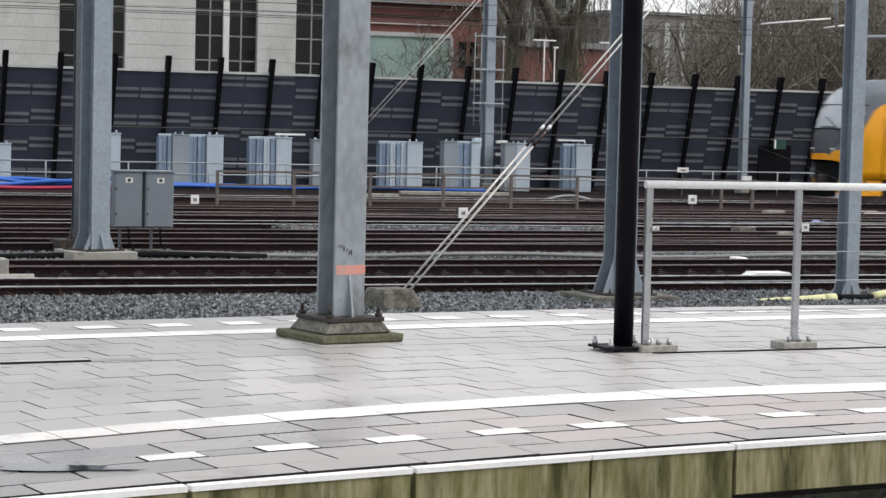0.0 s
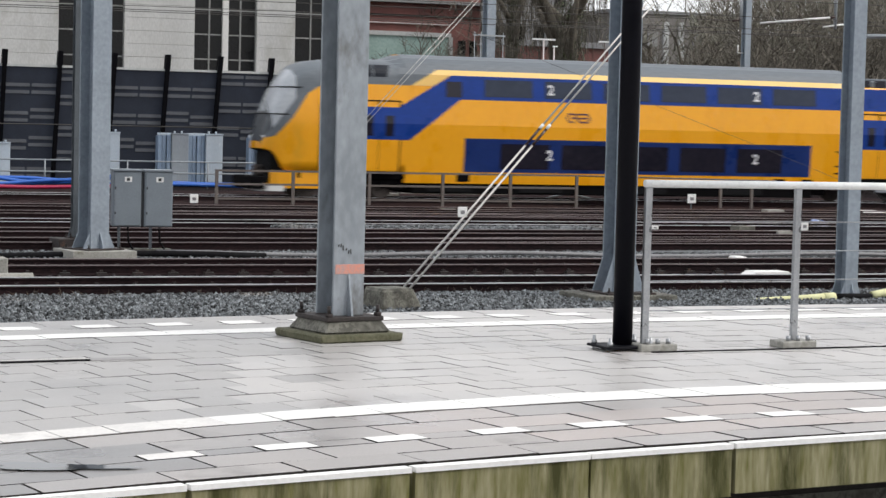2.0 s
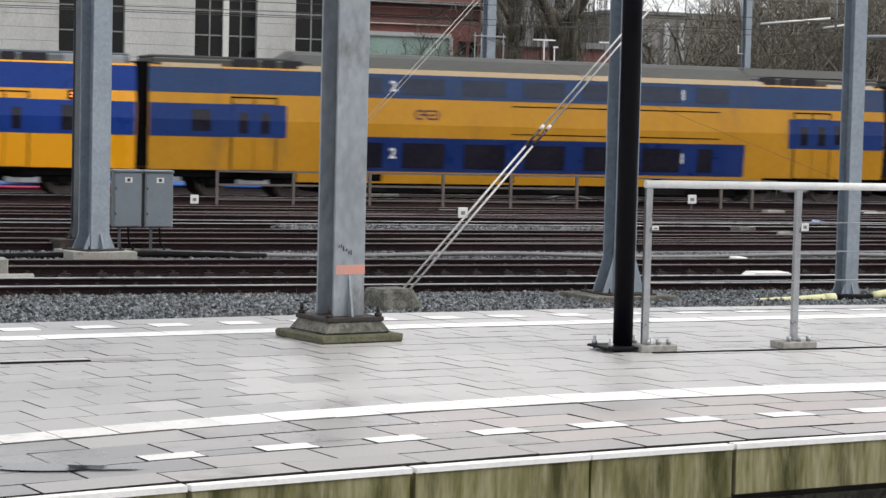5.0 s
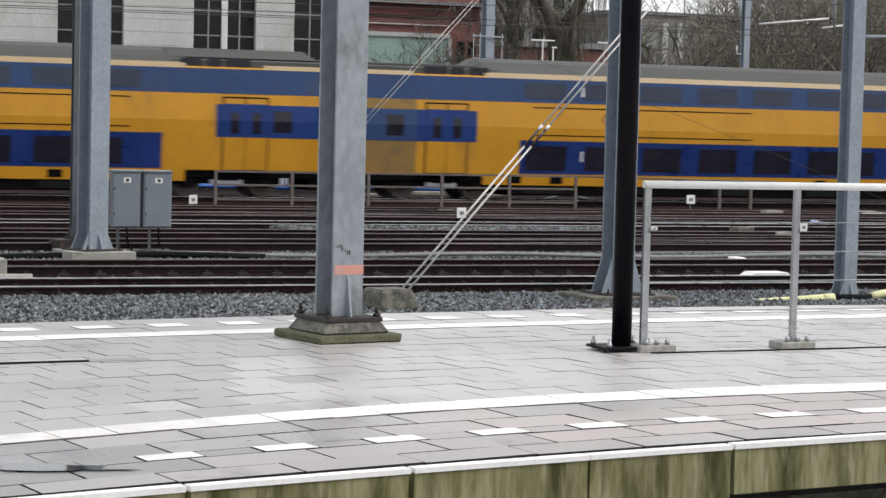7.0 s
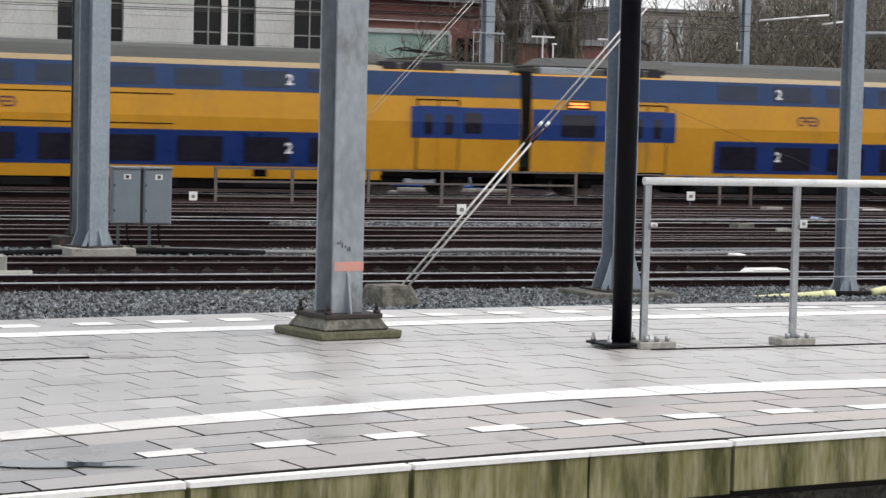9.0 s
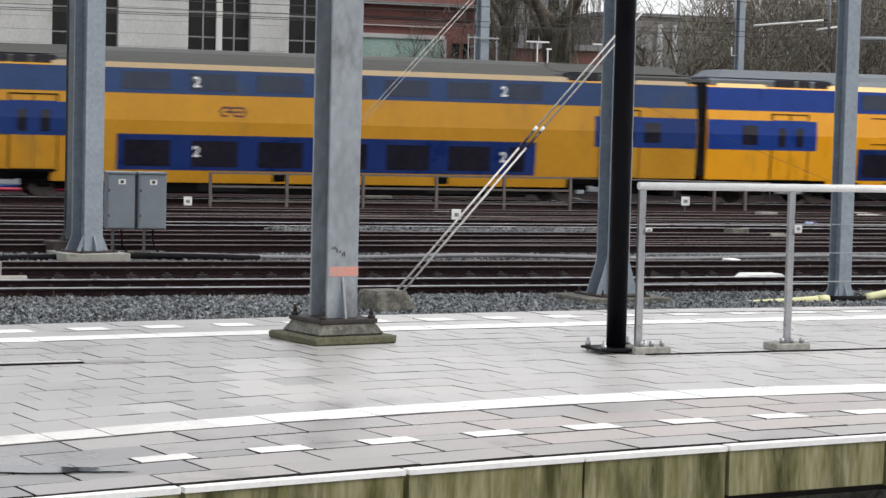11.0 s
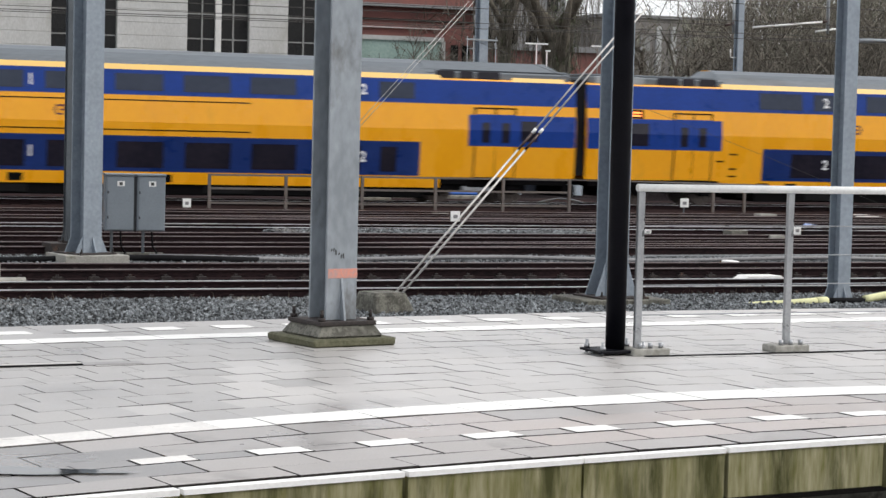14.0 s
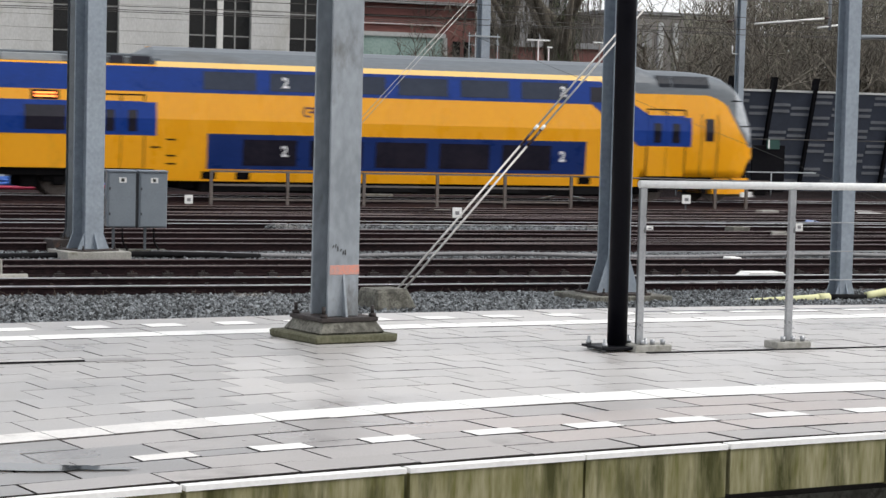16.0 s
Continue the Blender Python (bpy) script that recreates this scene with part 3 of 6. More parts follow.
for i, (a, b) in enumerate(zip(joints, joints[1:])):
    w = 0.02 if i in (9, 12) else 0.008
    back = random.uniform(-0.004, 0.004) / 1.6
    ns = list(np.linspace(a + w * 0.7, b - w * 0.7, 5))
    strip("coping_nosing", "edge", "low", -0.018, 0.006 + random.uniform(-0.002, 0.002), M_NOSE, ns, f0=0.002 + back, f1=0.043, label="white-painted nosing of the platform edge")
    strip("coping_block", "edge", "low", -0.235 - (0.012 if i % 3 else 0), -0.019, M_EDGE, list(np.linspace(a + w, b - w, 5)), f0=0.008 + back, f1=0.046)


# ---- masts ----
def h_mast(m, b, h, height, label, plate_mat=M_DARKSTEEL, steel=M_GALV, gusset=0.42, plate=1.15, corner=True):
    """A rolled H-section mast with base plate, gussets, bolts and footing."""
    mast = thing("catenary_mast", m, label, "mast", "overhead line masts")
    t = max(0.014, b * 0.075)
    bm = bmesh.new()
    box(bm, -b / 2, b / 2, -h / 2, -h / 2 + t, 0, height, bevel=0.003)
    box(bm, -b / 2, b / 2, h / 2 - t, h / 2, 0, height, bevel=0.003)
    box(bm, -t * 0.35, t * 0.35, -h / 2 + t, h / 2 - t, 0, height)
    part("shaft", bm, steel, mast)
    p = b * plate
    pl = part("base_plate", bxm(-p, p, -p, p, -0.03, 0, 0.004), plate_mat, mast)
    for sx, sy, ax in ((-1, -1, 0), (1, -1, 0), (-1, 1, 0), (1, 1, 0), (0, -1, 1), (0, 1, 1)):
        if not ax and not corner:
            continue
        bm = bmesh.new()
        if ax:
            prism(bm, [(0, 0), (p * 0.8 - h / 2, 0), (0, gusset)], -0.008, 0.008, 0)
            g = part("gusset", bm, steel, mast)
            g.matrix_basis = Matrix(((0, 0, 1, 0), (sy, 0, 0, sy * h / 2), (0, 1, 0, 0), (0, 0, 0, 1)))
        else:
            prism(bm, [(0, 0), (p * 0.85 - b / 2, 0), (0, gusset)], -0.008, 0.008, 0)
            g = part("gusset", bm, steel, mast)
            g.matrix_basis = Matrix(((sx, 0, 0, sx * b / 2), (0, 0, 1, sy * (h / 2 - t)), (0, 1, 0, 0), (0, 0, 0, 1)))
    for sx in (-1, 1):
        for sy in (-1, 1):
            bm = tube(bmesh.new(), [(0, 0, 0), (0, 0, 0.025)], 0.026, 6)
            tube(bm, [(0, 0, 0.025), (0, 0, 0.075)], 0.013, 8)
            bo = part("bolt", bm, plate_mat, mast)
            bo.location = (sx * p * 0.86, sy * p * 0.86, 0)
    return mast


def footing(m, tiers, material, label, taper=(1.0, 1.0)):
    f = thing("mast_footing", m, label, "foundation")
    for k, (x, y, z0, z1) in enumerate(tiers):
        bm = bmesh.new()
        box(bm, -x, x, -y, y, z0, z1, bevel=0.012)
        for v in bm.verts:
            if v.co.z > (z0 + z1) / 2:
                v.co.x *= taper[k]
                v.co.y *= taper[k]
            v.co.x += random.uniform(-0.006, 0.006)
            v.co.y += random.uniform(-0.006, 0.006)
        part("plinth", bm, material[k] if isinstance(material, tuple) else material, f)
    return f


MR = 33
footing(pose(-0.696, 14.31, 0, 0, 0, MR), [(0.325, 0.325, 0.0, 0.055), (0.255, 0.255, 0.055, 0.135)], (M_CONC_MOSS, M_PLINTH), "mossy stepped concrete footing on the platform", (1.0, 0.86))
mast = h_mast(pose(-0.696, 14.31, 0.165, 0, 0, MR), 0.24, 0.24, 7.0, "grey galvanised steel mast with an orange paint mark, on the platform", steel=M_GALV_WORN, gusset=0.30, plate=0.93, corner=False)
bm = bxm(-0.108, 0.121, -0.1225, -0.1195, 0.285, 0.35, 0.001)
part("paint_mark", bm, M_ORANGE, mast, "orange spray-painted band")
for i in range(6):
    pm = part("ink_mark", bxm(-0.004, 0.004, -0.1225, -0.1205, 0, 0.018 + 0.008 * (i % 3)), M_INK, mast)
    pm.matrix_basis = pose(-0.09 + 0.02 * i, 0, 0.47 - 0.012 * i + 0.01 * (i % 2), 0, 25 - 14 * (i % 3), 0)

footing(at(7.83, 37.3, BED_Z - 0.05, 8), [(0.60, 0.55, 0.0, 0.25)], M_CONC, "pale concrete footing beside the track")
h_mast(at(7.80, 37.3, BED_Z + 0.23, 24), 0.40, 0.40, 8.0, "grey galvanised steel mast with flared base plates", gusset=0.3, plate=1.0, steel=M_GALV)
footing(at(7.9, 39.9, BED_Z - 0.05, 8), [(0.32, 0.3, 0.0, 0.3)], M_DARKSTEEL, "dark footing of a slim mast")
h_mast(at(7.98, 39.9, BED_Z + 0.28, 8), 0.12, 0.14, 8.0, "slim dark steel mast behind a thicker one", gusset=0.2, steel=M_GALV_DK)
footing(at(13.7, 27.9, BED_Z - 0.05, 4), [(0.70, 0.55, 0.0, 0.22)], M_PLINTH, "low concrete footing in the ballast")
h_mast(at(13.7, 27.9, BED_Z + 0.20, 4), 0.36, 0.36, 8.0, "grey galvanised steel mast with flared gussets", gusset=0.52, steel=M_GALV)
footing(at(17.5, 27.7, BED_Z - 0.08, 8), [(0.35, 0.35, 0.0, 0.08)], M_CONC, "small concrete footing in the ballast")
h_mast(at(17.5, 27.7, BED_Z + 0.03, 10), 0.25, 0.25, 8.0, "grey galvanised steel mast beside a yellow hose", gusset=0.3, steel=M_GALV)

# ---- puddle, dark slab and lifted cover on the platform ----
slot = thing("lifted_cover", pose(-2.33, 12.5, 0, 0, 0, 26), "paving cover standing slightly proud with a dark gap", "cover")
# Solid black strip stands in for the shade beneath the lifted edge.
part("gap", bxm(-1.2, 0.24, 0.0, 0.03, 0.0, 0.010, 0.002), M_RUBBER, slot, "black strip for the shade in the gap")
part("plate", bxm(-1.2, 0.24, 0.03, 0.075, 0.0, 0.0125, 0.003), M_PAVE, slot)
part("damp_patch", bxm(0.24, 0.62, -0.02, 0.10, 0.0, 0.0065, 0.001), M_PAVE_DIM_WET, slot, "dark slab")
puddle = thing("puddle", pose(-1.62, 8.74, 0.0075, 0, 0, 2), "dark shallow rain puddle beside the white tiles", "puddle")
bm = bmesh.new()
rng = random.Random(8)
vs = []
for k in range(40):
    a = 2 * math.pi * k / 40
    r = 1 + 0.25 * math.sin(3 * a + 1) + rng.uniform(-0.1, 0.1)
    vs.append(bm.verts.new((0.30 * r * math.cos(a), 0.085 * r * math.sin(a), 0)))
bm.faces.new(vs)
part("water", bm, M_WATER, puddle)

# ---- black post and railing on the platform ----
post = thing("black_post", pose(1.226, 14.0, 0), "black-painted round steel post on a bolted plate", "post")
part("shaft", tube(bmesh.new(), [(0, 0, 0.02), (0, 0, 5.5)], 0.067, 24), M_BLACK, post, smooth=False)
bm = bmesh.new()
box(bm, -0.19, 0.19, -0.15, 0.15, 0.018, 0.036, bevel=0.004)
pl = part("base_plate", bm, M_BLACK, post)
pl.rotation_euler.z = radians(25)
for a in range(4):
    bm = tube(bmesh.new(), [(0, 0, 0), (0, 0, 0.026)], 0.02, 6)
    tube(bm, [(0, 0, -0.03), (0, 0, 0.055)], 0.011, 8)
    b = part("bolt", bm, M_STAINLESS, post, "bright steel bolt")
    ang = radians((25, 25, 205, 205)[a])
    side = (0.11, -0.11, 0.11, -0.11)[a]
    b.location = (0.155 * math.cos(ang) - side * math.sin(ang), 0.155 * math.sin(ang) + side * math.cos(ang), 0.036)

ra, rb = Vector((1.368, 13.95, 0)), Vector((2.447, 14.43, 0))
rdir = (rb - ra).normalized()
RYAW = math.degrees(math.atan2(rdir.y, rdir.x))
railing = thing("railing", pose(ra.x, ra.y, 0, 0, 0, RYAW), "grey steel railing with a white top rail and thin wires", "railing")
step = (rb - ra).length
for k in range(0, 5):
    p = part("post", bxm(-0.025, 0.025, -0.016, 0.016, 0.05, 1.10, 0.004), M_STAINLESS, railing)
    p.location.x = k * step
    f = part("foot", bxm(-0.14, 0.14, -0.085, 0.085, 0.0, 0.05, 0.006), M_CONC, railing, "grey concrete foot block")
    f.location.x = k * step + (0.07 if k == 0 else 0.0)
    for bx in (-0.08, 0.0, 0.08):
        bm = tube(bmesh.new(), [(0, 0, 0), (0, 0, 0.035)], 0.017, 8)
        b = part("bolt", bm, M_STAINLESS, railing)
        b.location = (k * step + bx + (0.07 if k == 0 else 0), -0.06, 0.052)
bm = tube(bmesh.new(), [(-0.03, 0, 1.122), (4.4 * step, 0, 1.122)], 0.026, 12)
part("top_rail", bm, M_RAILTOP, railing, "white rounded top rail")
for z in (0.27, 0.47, 0.67, 0.87):
    part("wire", tube(bmesh.new(), [(0, -0.01, z), (4.3 * step, -0.01, z)], 0.004, 6), M_STAINLESS, railing)
kerb = part("floor_strip", bxm(0.0, 6.0, -0.13, -0.10, 0.0, 0.008), M_RUBBER, railing, "thin dark strip along the floor")

# ---- guy wires ----
def guy(a, b, gap, label, split=0.51, thick=0.016):
    g = thing("guy_wire", pose(*a), label, "guy wire", "mast guys")
    d = Vector(b) - Vector(a)
    side = Vector((1, 0, 0)) * gap
    for k in (0, 1):
        o = side * (k - 0.5)
        part("cable", tube(bmesh.new(), [o, o + d * split], thick, 6), M_GUY, g)
        part("insulator", tube(bmesh.new(), [o + d * split, o + d * (split + 0.055)], thick * 1.25, 8), M_INSUL, g, "dark rod insulator")
        part("socket", tube(bmesh.new(), [o + d * (split + 0.055), o + d * (split + 0.07)], thick * 1.6, 8), M_LABEL, g, "pale end socket")
        part("upper_cable", tube(bmesh.new(), [o + d * (split + 0.07), o + d * 1.0], thick * 0.85, 6), M_GUY, g)
    return g
guy(tuple(at(10.1, 27.6, -1.0).translation), tuple(at(13.95, 27.6, 3.32).translation), 0.10, "pair of pale steel guy wires with dark insulators")
guy(tuple(at(19.8, 60.2, 0.32).translation), tuple(at(26.5, 60.2, 7.6).translation), 0.15, "pair of thin steel guy wires over the yard", 0.7, 0.009)
stay = thing("stay_cable", at(26.23, 60, 3.65), "thin dark slanting stay cable before the running track", "cable")
part("strand", tube(bmesh.new(), [(-3.6, 0, 1.17), (8.45, 0, -2.75), (14.4, 0, -4.78)], 0.006, 5), M_INK, stay)
stub = thing("anchor_post", at(19.8, 60.2, BED_Z), "short steel anchor post of the far guy wires", "post")
part("shaft", bxm(-0.1, 0.1, -0.1, 0.1, 0, 1.5, 0.01), M_FENCE, stub)
block = thing("anchor_block", at(9.72, 26.75, BED_Z - 0.05, 12), "weathered mossy concrete anchor block of the guy wires", "concrete block")
bm = bxm(-0.36, 0.38, -0.3, 0.3, 0, 0.42, 0.04)
for v in bm.verts:
    if v.co.z > 0.25:
        v.co.x = v.co.x * 0.72 - 0.06
        v.co.y *= 0.8
part("body", bm, M_PLINTH, block)


# ---- the double-deck train ----
PROFILE = [(0.25, 1.19), (0.5, 1.23), (0.85, 1.27), (0.9, 1.275), (1.98, 1.37), (2.4, 1.40), (2.9, 1.354), (3.23, 1.318), (3.62, 1.28), (4.0, 1.24), (4.17, 1.15), (4.36, 1.0), (4.52, 0.78),
           (4.63, 0.42), (4.67, 0.0)]
PZ, PW = [p[0] for p in PROFILE], [p[1] for p in PROFILE]


def half(z):
    return float(np.interp(z, PZ, PW))


def levels(z0, z1, extra=()):
    return sorted({z0, z1, *[z for z in PZ if z0 < z < z1], *[z for z in extra if z0 < z < z1]})


def skin(bm, z0, z1, xl, xr, off, sides=(-1, 1), mi=0, thick=0.02, extra=()):
    """A panel on the car's side between two edges, xl(z) and xr(z)."""
    zs = levels(z0, z1, extra)
    for sd in sides:
        out = [(bm.verts.new((xl(z), sd * (half(z) + off), z)), bm.verts.new((xr(z), sd * (half(z) + off), z))) for z in zs]
        inn = [(bm.verts.new((xl(z), sd * (half(z) + off - thick), z)), bm.verts.new((xr(z), sd * (half(z) + off - thick), z))) for z in zs]
        for k in range(len(zs) - 1):
            for q in ((out[k][0], out[k][1], out[k + 1][1], out[k + 1][0]), (out[k][0], out[k + 1][0], inn[k + 1][0], inn[k][0]),
                      (out[k][1], out[k + 1][1], inn[k + 1][1], inn[k][1])):
                bm.faces.new(q).material_index = mi
        for k in (0, -1):
            bm.faces.new((out[k][0], out[k][1], inn[k][1], inn[k][0])).material_index = mi
    return bm


def flat_panel(x0, x1, z0, z1, off, sides=(-1, 1), thick=0.02):
    return skin(bmesh.new(), z0, z1, lambda z: x0, lambda z: x1, off, sides, 0, thick)


def shell(bm, x0, x1, z0, ztop, mats):
    """Body section from z0 over the roof at ztop. mats(z): material of a level."""
    zs = levels(z0, min(ztop, 4.66))
    ring = [(-half(z), z) for z in zs]
    if ztop < 4.5:
        ring += [(-half(zs[-1]) * 0.8, ztop + 0.04)]
    ring = ring + [(-y, z) for y, z in reversed(ring)]
    cols = [[bm.verts.new((x, y, z)) for y, z in ring] for x in (x0, x1)]
    for k in range(len(ring) - 1):
        f = bm.faces.new((cols[0][k], cols[1][k], cols[1][k + 1], cols[0][k + 1]))
        f.material_index = mats((ring[k][1] + ring[k + 1][1]) / 2)
    bm.faces.new((cols[0][0], cols[0][-1], cols[1][-1], cols[1][0])).material_index = 3
    for c in cols:
        bm.faces.new(c).material_index = 0
    return bm


def numeral(ch, x, z, size, car):
    cu = bpy.data.curves.new("numeral", "FONT")
    cu.body, cu.size, cu.extrude, cu.align_x, cu.align_y, cu.offset = ch, size, 0.004, "CENTER", "CENTER", 0.012
    tmp = bpy.data.objects.new("numeral_text", cu)
    scene.collection.objects.link(tmp)
    me = bpy.data.meshes.new_from_object(tmp.evaluated_get(bpy.context.evaluated_depsgraph_get()))
    bpy.data.objects.remove(tmp)
    me.materials.clear()
    me.materials.append(M_WHITEPAINT)
    for sd in (-1, 1):
        ob = new("numeral", me)
        ob.parent = car
        lean = math.degrees(math.atan2(half(z - 0.2) - half(z + 0.2), 0.4))
        ob.matrix_basis = pose(x, sd * (half(z) + 0.028), z, 0, 0, 0 if sd < 0 else 180) @ pose(0, 0, 0, 90 - lean, 0, 0)
        tagged(ob, "white class numeral " + ch)


def emblem(x, z, car):
    """Two interlocking arrow strokes."""
    for sd in (-1, 1):
        bm = bmesh.new()
        for line in (((-0.52, 0.0), (-0.42, 0.13), (-0.16, 0.13), (0.06, -0.13), (0.22, -0.13)), ((0.52, 0.0), (0.42, -0.13), (0.22, -0.13)), ((-0.22, -0.13), (-0.42, -0.13), (-0.52, 0.0)),
                     ((-0.06, 0.13), (0.16, 0.13), (0.42, 0.13), (0.52, 0.0)), ((-0.3, 0.0), (0.02, 0.0)), ((0.1, 0.0), (0.36, 0.0))):
            for (x0, z0), (x1, z1) in zip(line, line[1:]):
                d = Vector((x1 - x0, z1 - z0)).normalized() * 0.027
                q = [(x0 - d.x - d.y, z0 - d.y + d.x), (x1 + d.x - d.y, z1 + d.y + d.x), (x1 + d.x + d.y, z1 + d.y - d.x), (x0 - d.x + d.y, z0 - d.y - d.x)]
                bm.faces.new([bm.verts.new((x - sd * a * 0.82, sd * (half(z + c) + 0.008), z + c)) for a, c in q])
        part("emblem", bm, M_EMBLEM, car, "dark double-arrow emblem")


def door_pair(x, car, yel=M_YEL, blue=M_BLUE):
    """Two sliding leaves, 1.4 m wide together, on each side."""
    for sd in (-1, 1):
        for k in (0, 1):
            a = x + 0.7 * k + 0.012
            bm = skin(bmesh.new(), 0.87, 2.92, lambda z: a, lambda z: a + 0.676, 0.022, (sd,), 0, 0.03, (1.88,))
            for f in bm.faces:
                f.material_index = 1 if f.calc_center_median().z > 1.88 else 0
            d = part("door", bm, [yel, blue], car)
            part("door_window", flat_panel(a + 0.2, a + 0.48, 2.0, 2.65, 0.03, (sd,), 0.012), M_TGLASS, d)
        for a, b, z0, z1 in ((x - 0.05, x + 1.45, 3.10, 3.14), (x - 0.05, x, 2.92, 3.1), (x + 0.68, x + 0.72, 2.92, 3.1), (x + 1.4, x + 1.45, 2.92, 3.1),
                             (x - 0.05, x - 0.012, 0.87, 1.88), (x + 1.412, x + 1.45, 0.87, 1.88), (x + 0.688, x + 0.712, 0.87, 1.88)):
            part("door_seal", skin(bmesh.new(), z0, z1, lambda z: a, lambda z: b, 0.014, (sd,), 0, 0.012), M_UNDER if z0 > 2 else M_SEAL, car)
        part("door_step", bxm(x, x + 1.4, sd * 1.36 - 0.06, sd * 1.36 + 0.06, 0.78, 0.86), M_UNDER, car)


WHEEL_R = 0.46


def bogie(x, car):
    bg = part("bogie", bmesh.new(), M_UNDER, car)
    bm = bmesh.new()
    for sd in (-1, 1):
        box(bm, -1.75, 1.75, sd * 1.0 - 0.09, sd * 1.0 + 0.09, 0.42, 0.62, bevel=0.03)
        for ax in (-1.25, 1.25):
            box(bm, ax - 0.2, ax + 0.2, sd * 1.02 - 0.12, sd * 1.02 + 0.12, 0.32, 0.60, bevel=0.03)
        box(bm, -0.4, 0.4, sd * 1.05 - 0.16, sd * 1.05 + 0.16, 0.5, 0.82, bevel=0.04)
    box(bm, -0.3, 0.3, -0.95, 0.95, 0.4, 0.7)
    bm.to_mesh(bg.data)
    bm.free()
    bg.location = (x, 0, 0)
    wheels = []
    for ax in (-1.25, 1.25):
        bm = tube(bmesh.new(), [(0, -0.95, 0), (0, 0.95, 0)], 0.09, 10)
        for sd in (-1, 1):
            tube(bm, [(0, sd * 0.68, 0), (0, sd * 0.72, 0)], WHEEL_R + 0.03, 24)
            tube(bm, [(0, sd * 0.72, 0), (0, sd * 0.82, 0)], WHEEL_R, 24)
            for k in range(5):
                box(bm, -0.04, 0.04, sd * 0.82, sd * 0.83, 0.14, 0.34, m=pose(0, 0, 0, 0, 72 * k, 0))
        w = part("wheelset", bm, M_WHEEL, bg, "steel wheelset")
        w.location = (ax, 0, WHEEL_R)
        wheels.append(w)
    part("gear_box", bxm(-0.55, 0.5, -1.2, -1.06, 0.36, 0.56, 0.03), M_EQUIP, bg, "pale grey box on the bogie")
    return wheels


def end_details(x0, sign, car, display, glass, band=4.4, door=2.7, yel=M_YEL, blue=M_BLUE, cream=M_CREAM, roof=M_ROOF, tall=False):
    """Vestibule at a car's end. x0: end plane, sign: +1 towards the car's middle."""
    def span(a, b):
        return sorted((x0 + sign * a, x0 + sign * b))
    a, b = span(0.02, band)
    for sd in (-1, 1):
        part("door_band", flat_panel(a, b, 1.88, 2.9, 0.010, (sd,)), blue, car, "blue band round the doors")
    a, b = span(door, door + 1.4)
    door_pair(a, car, yel, blue)
    # roof equipment, a lower roof with louvres
    a, b = span(0.15, 5.3)
    part("roof_unit", box(box(bmesh.new(), a, b, -1.12, 1.12, 4.03, 4.30, bevel=0.05), a, b, -0.95, 0.95, 4.30, 4.38, bevel=0.02), roof, car)
    if tall:
        a, b = span(0.5, 5.4)
        bm = bxm(a, b, -1.02, 1.02, 4.32, 4.63, 0.03)
        for v in bm.verts:
            if v.co.z > 4.5:
                v.co.y *= 0.72
                if abs(v.co.x - x0) < 1.0:
                    v.co.x += sign * 0.35
        part("roof_housing", bm, roof, car, "raised grey roof housing")
    for c in ((2.7, 3.5), (3.65, 4.1), (4.3, 4.95)):
        p, q = span(*c)
        for sd in (-1, 1):
            bm = bxm(p, q, sd * 1.14 - 0.02, sd * 1.14 + 0.02, 4.06, 4.31, 0.01)
            part("louvre", bm, M_TGLASS, car, "dark roof louvre")
    if glass:
        p, q = span(0.35, 2.2)
        for sd in (-1, 1):
            part("roof_panel", bxm(p, q, sd * 1.145 - 0.02, sd * 1.145 + 0.02, 4.05, 4.30, 0.02), M_ROOFPANEL, car, "pale grey roof panel")
    else:
        p, q = span(0.4, 2.3)
        for sd in (-1, 1):
            part("stripe", skin(bmesh.new(), 4.0, 4.14, lambda z: p, lambda z: q, 0.012, (sd,)), cream, car)
    p, q = span(1.05, 2.3)
    if display:
        for sd in (-1, 1):
            part("window", flat_panel(p, q, 2.0, 2.75, 0.018, (sd,)), M_TGLASS, car)
            d = part("display", flat_panel(p + 0.2, q - 0.2, 2.92, 3.2, 0.018, (sd,)), M_RUBBER, car, "dark destination display")
            for zz in (2.98, 3.08):
                part("display_text", flat_panel(p + 0.3, q - 0.3, zz, zz + 0.06, 0.024, (sd,), 0.008), M_LED, d, "glowing orange display line")
    else:
        for sd in (-1, 1):
            part("window", flat_panel(p + 0.3, q - 0.35, 2.05, 2.72, 0.018, (sd,)), M_TGLASS, car)


def windows(x0, n, pitch, width, z0, z1, material, car, skip=()):
    for k in range(n):
        if k in skip:
            continue
        for sd in (-1, 1):
            part("window", flat_panel(x0 + k * pitch, x0 + k * pitch + width, z0, z1, 0.016, (sd,)), material, car)


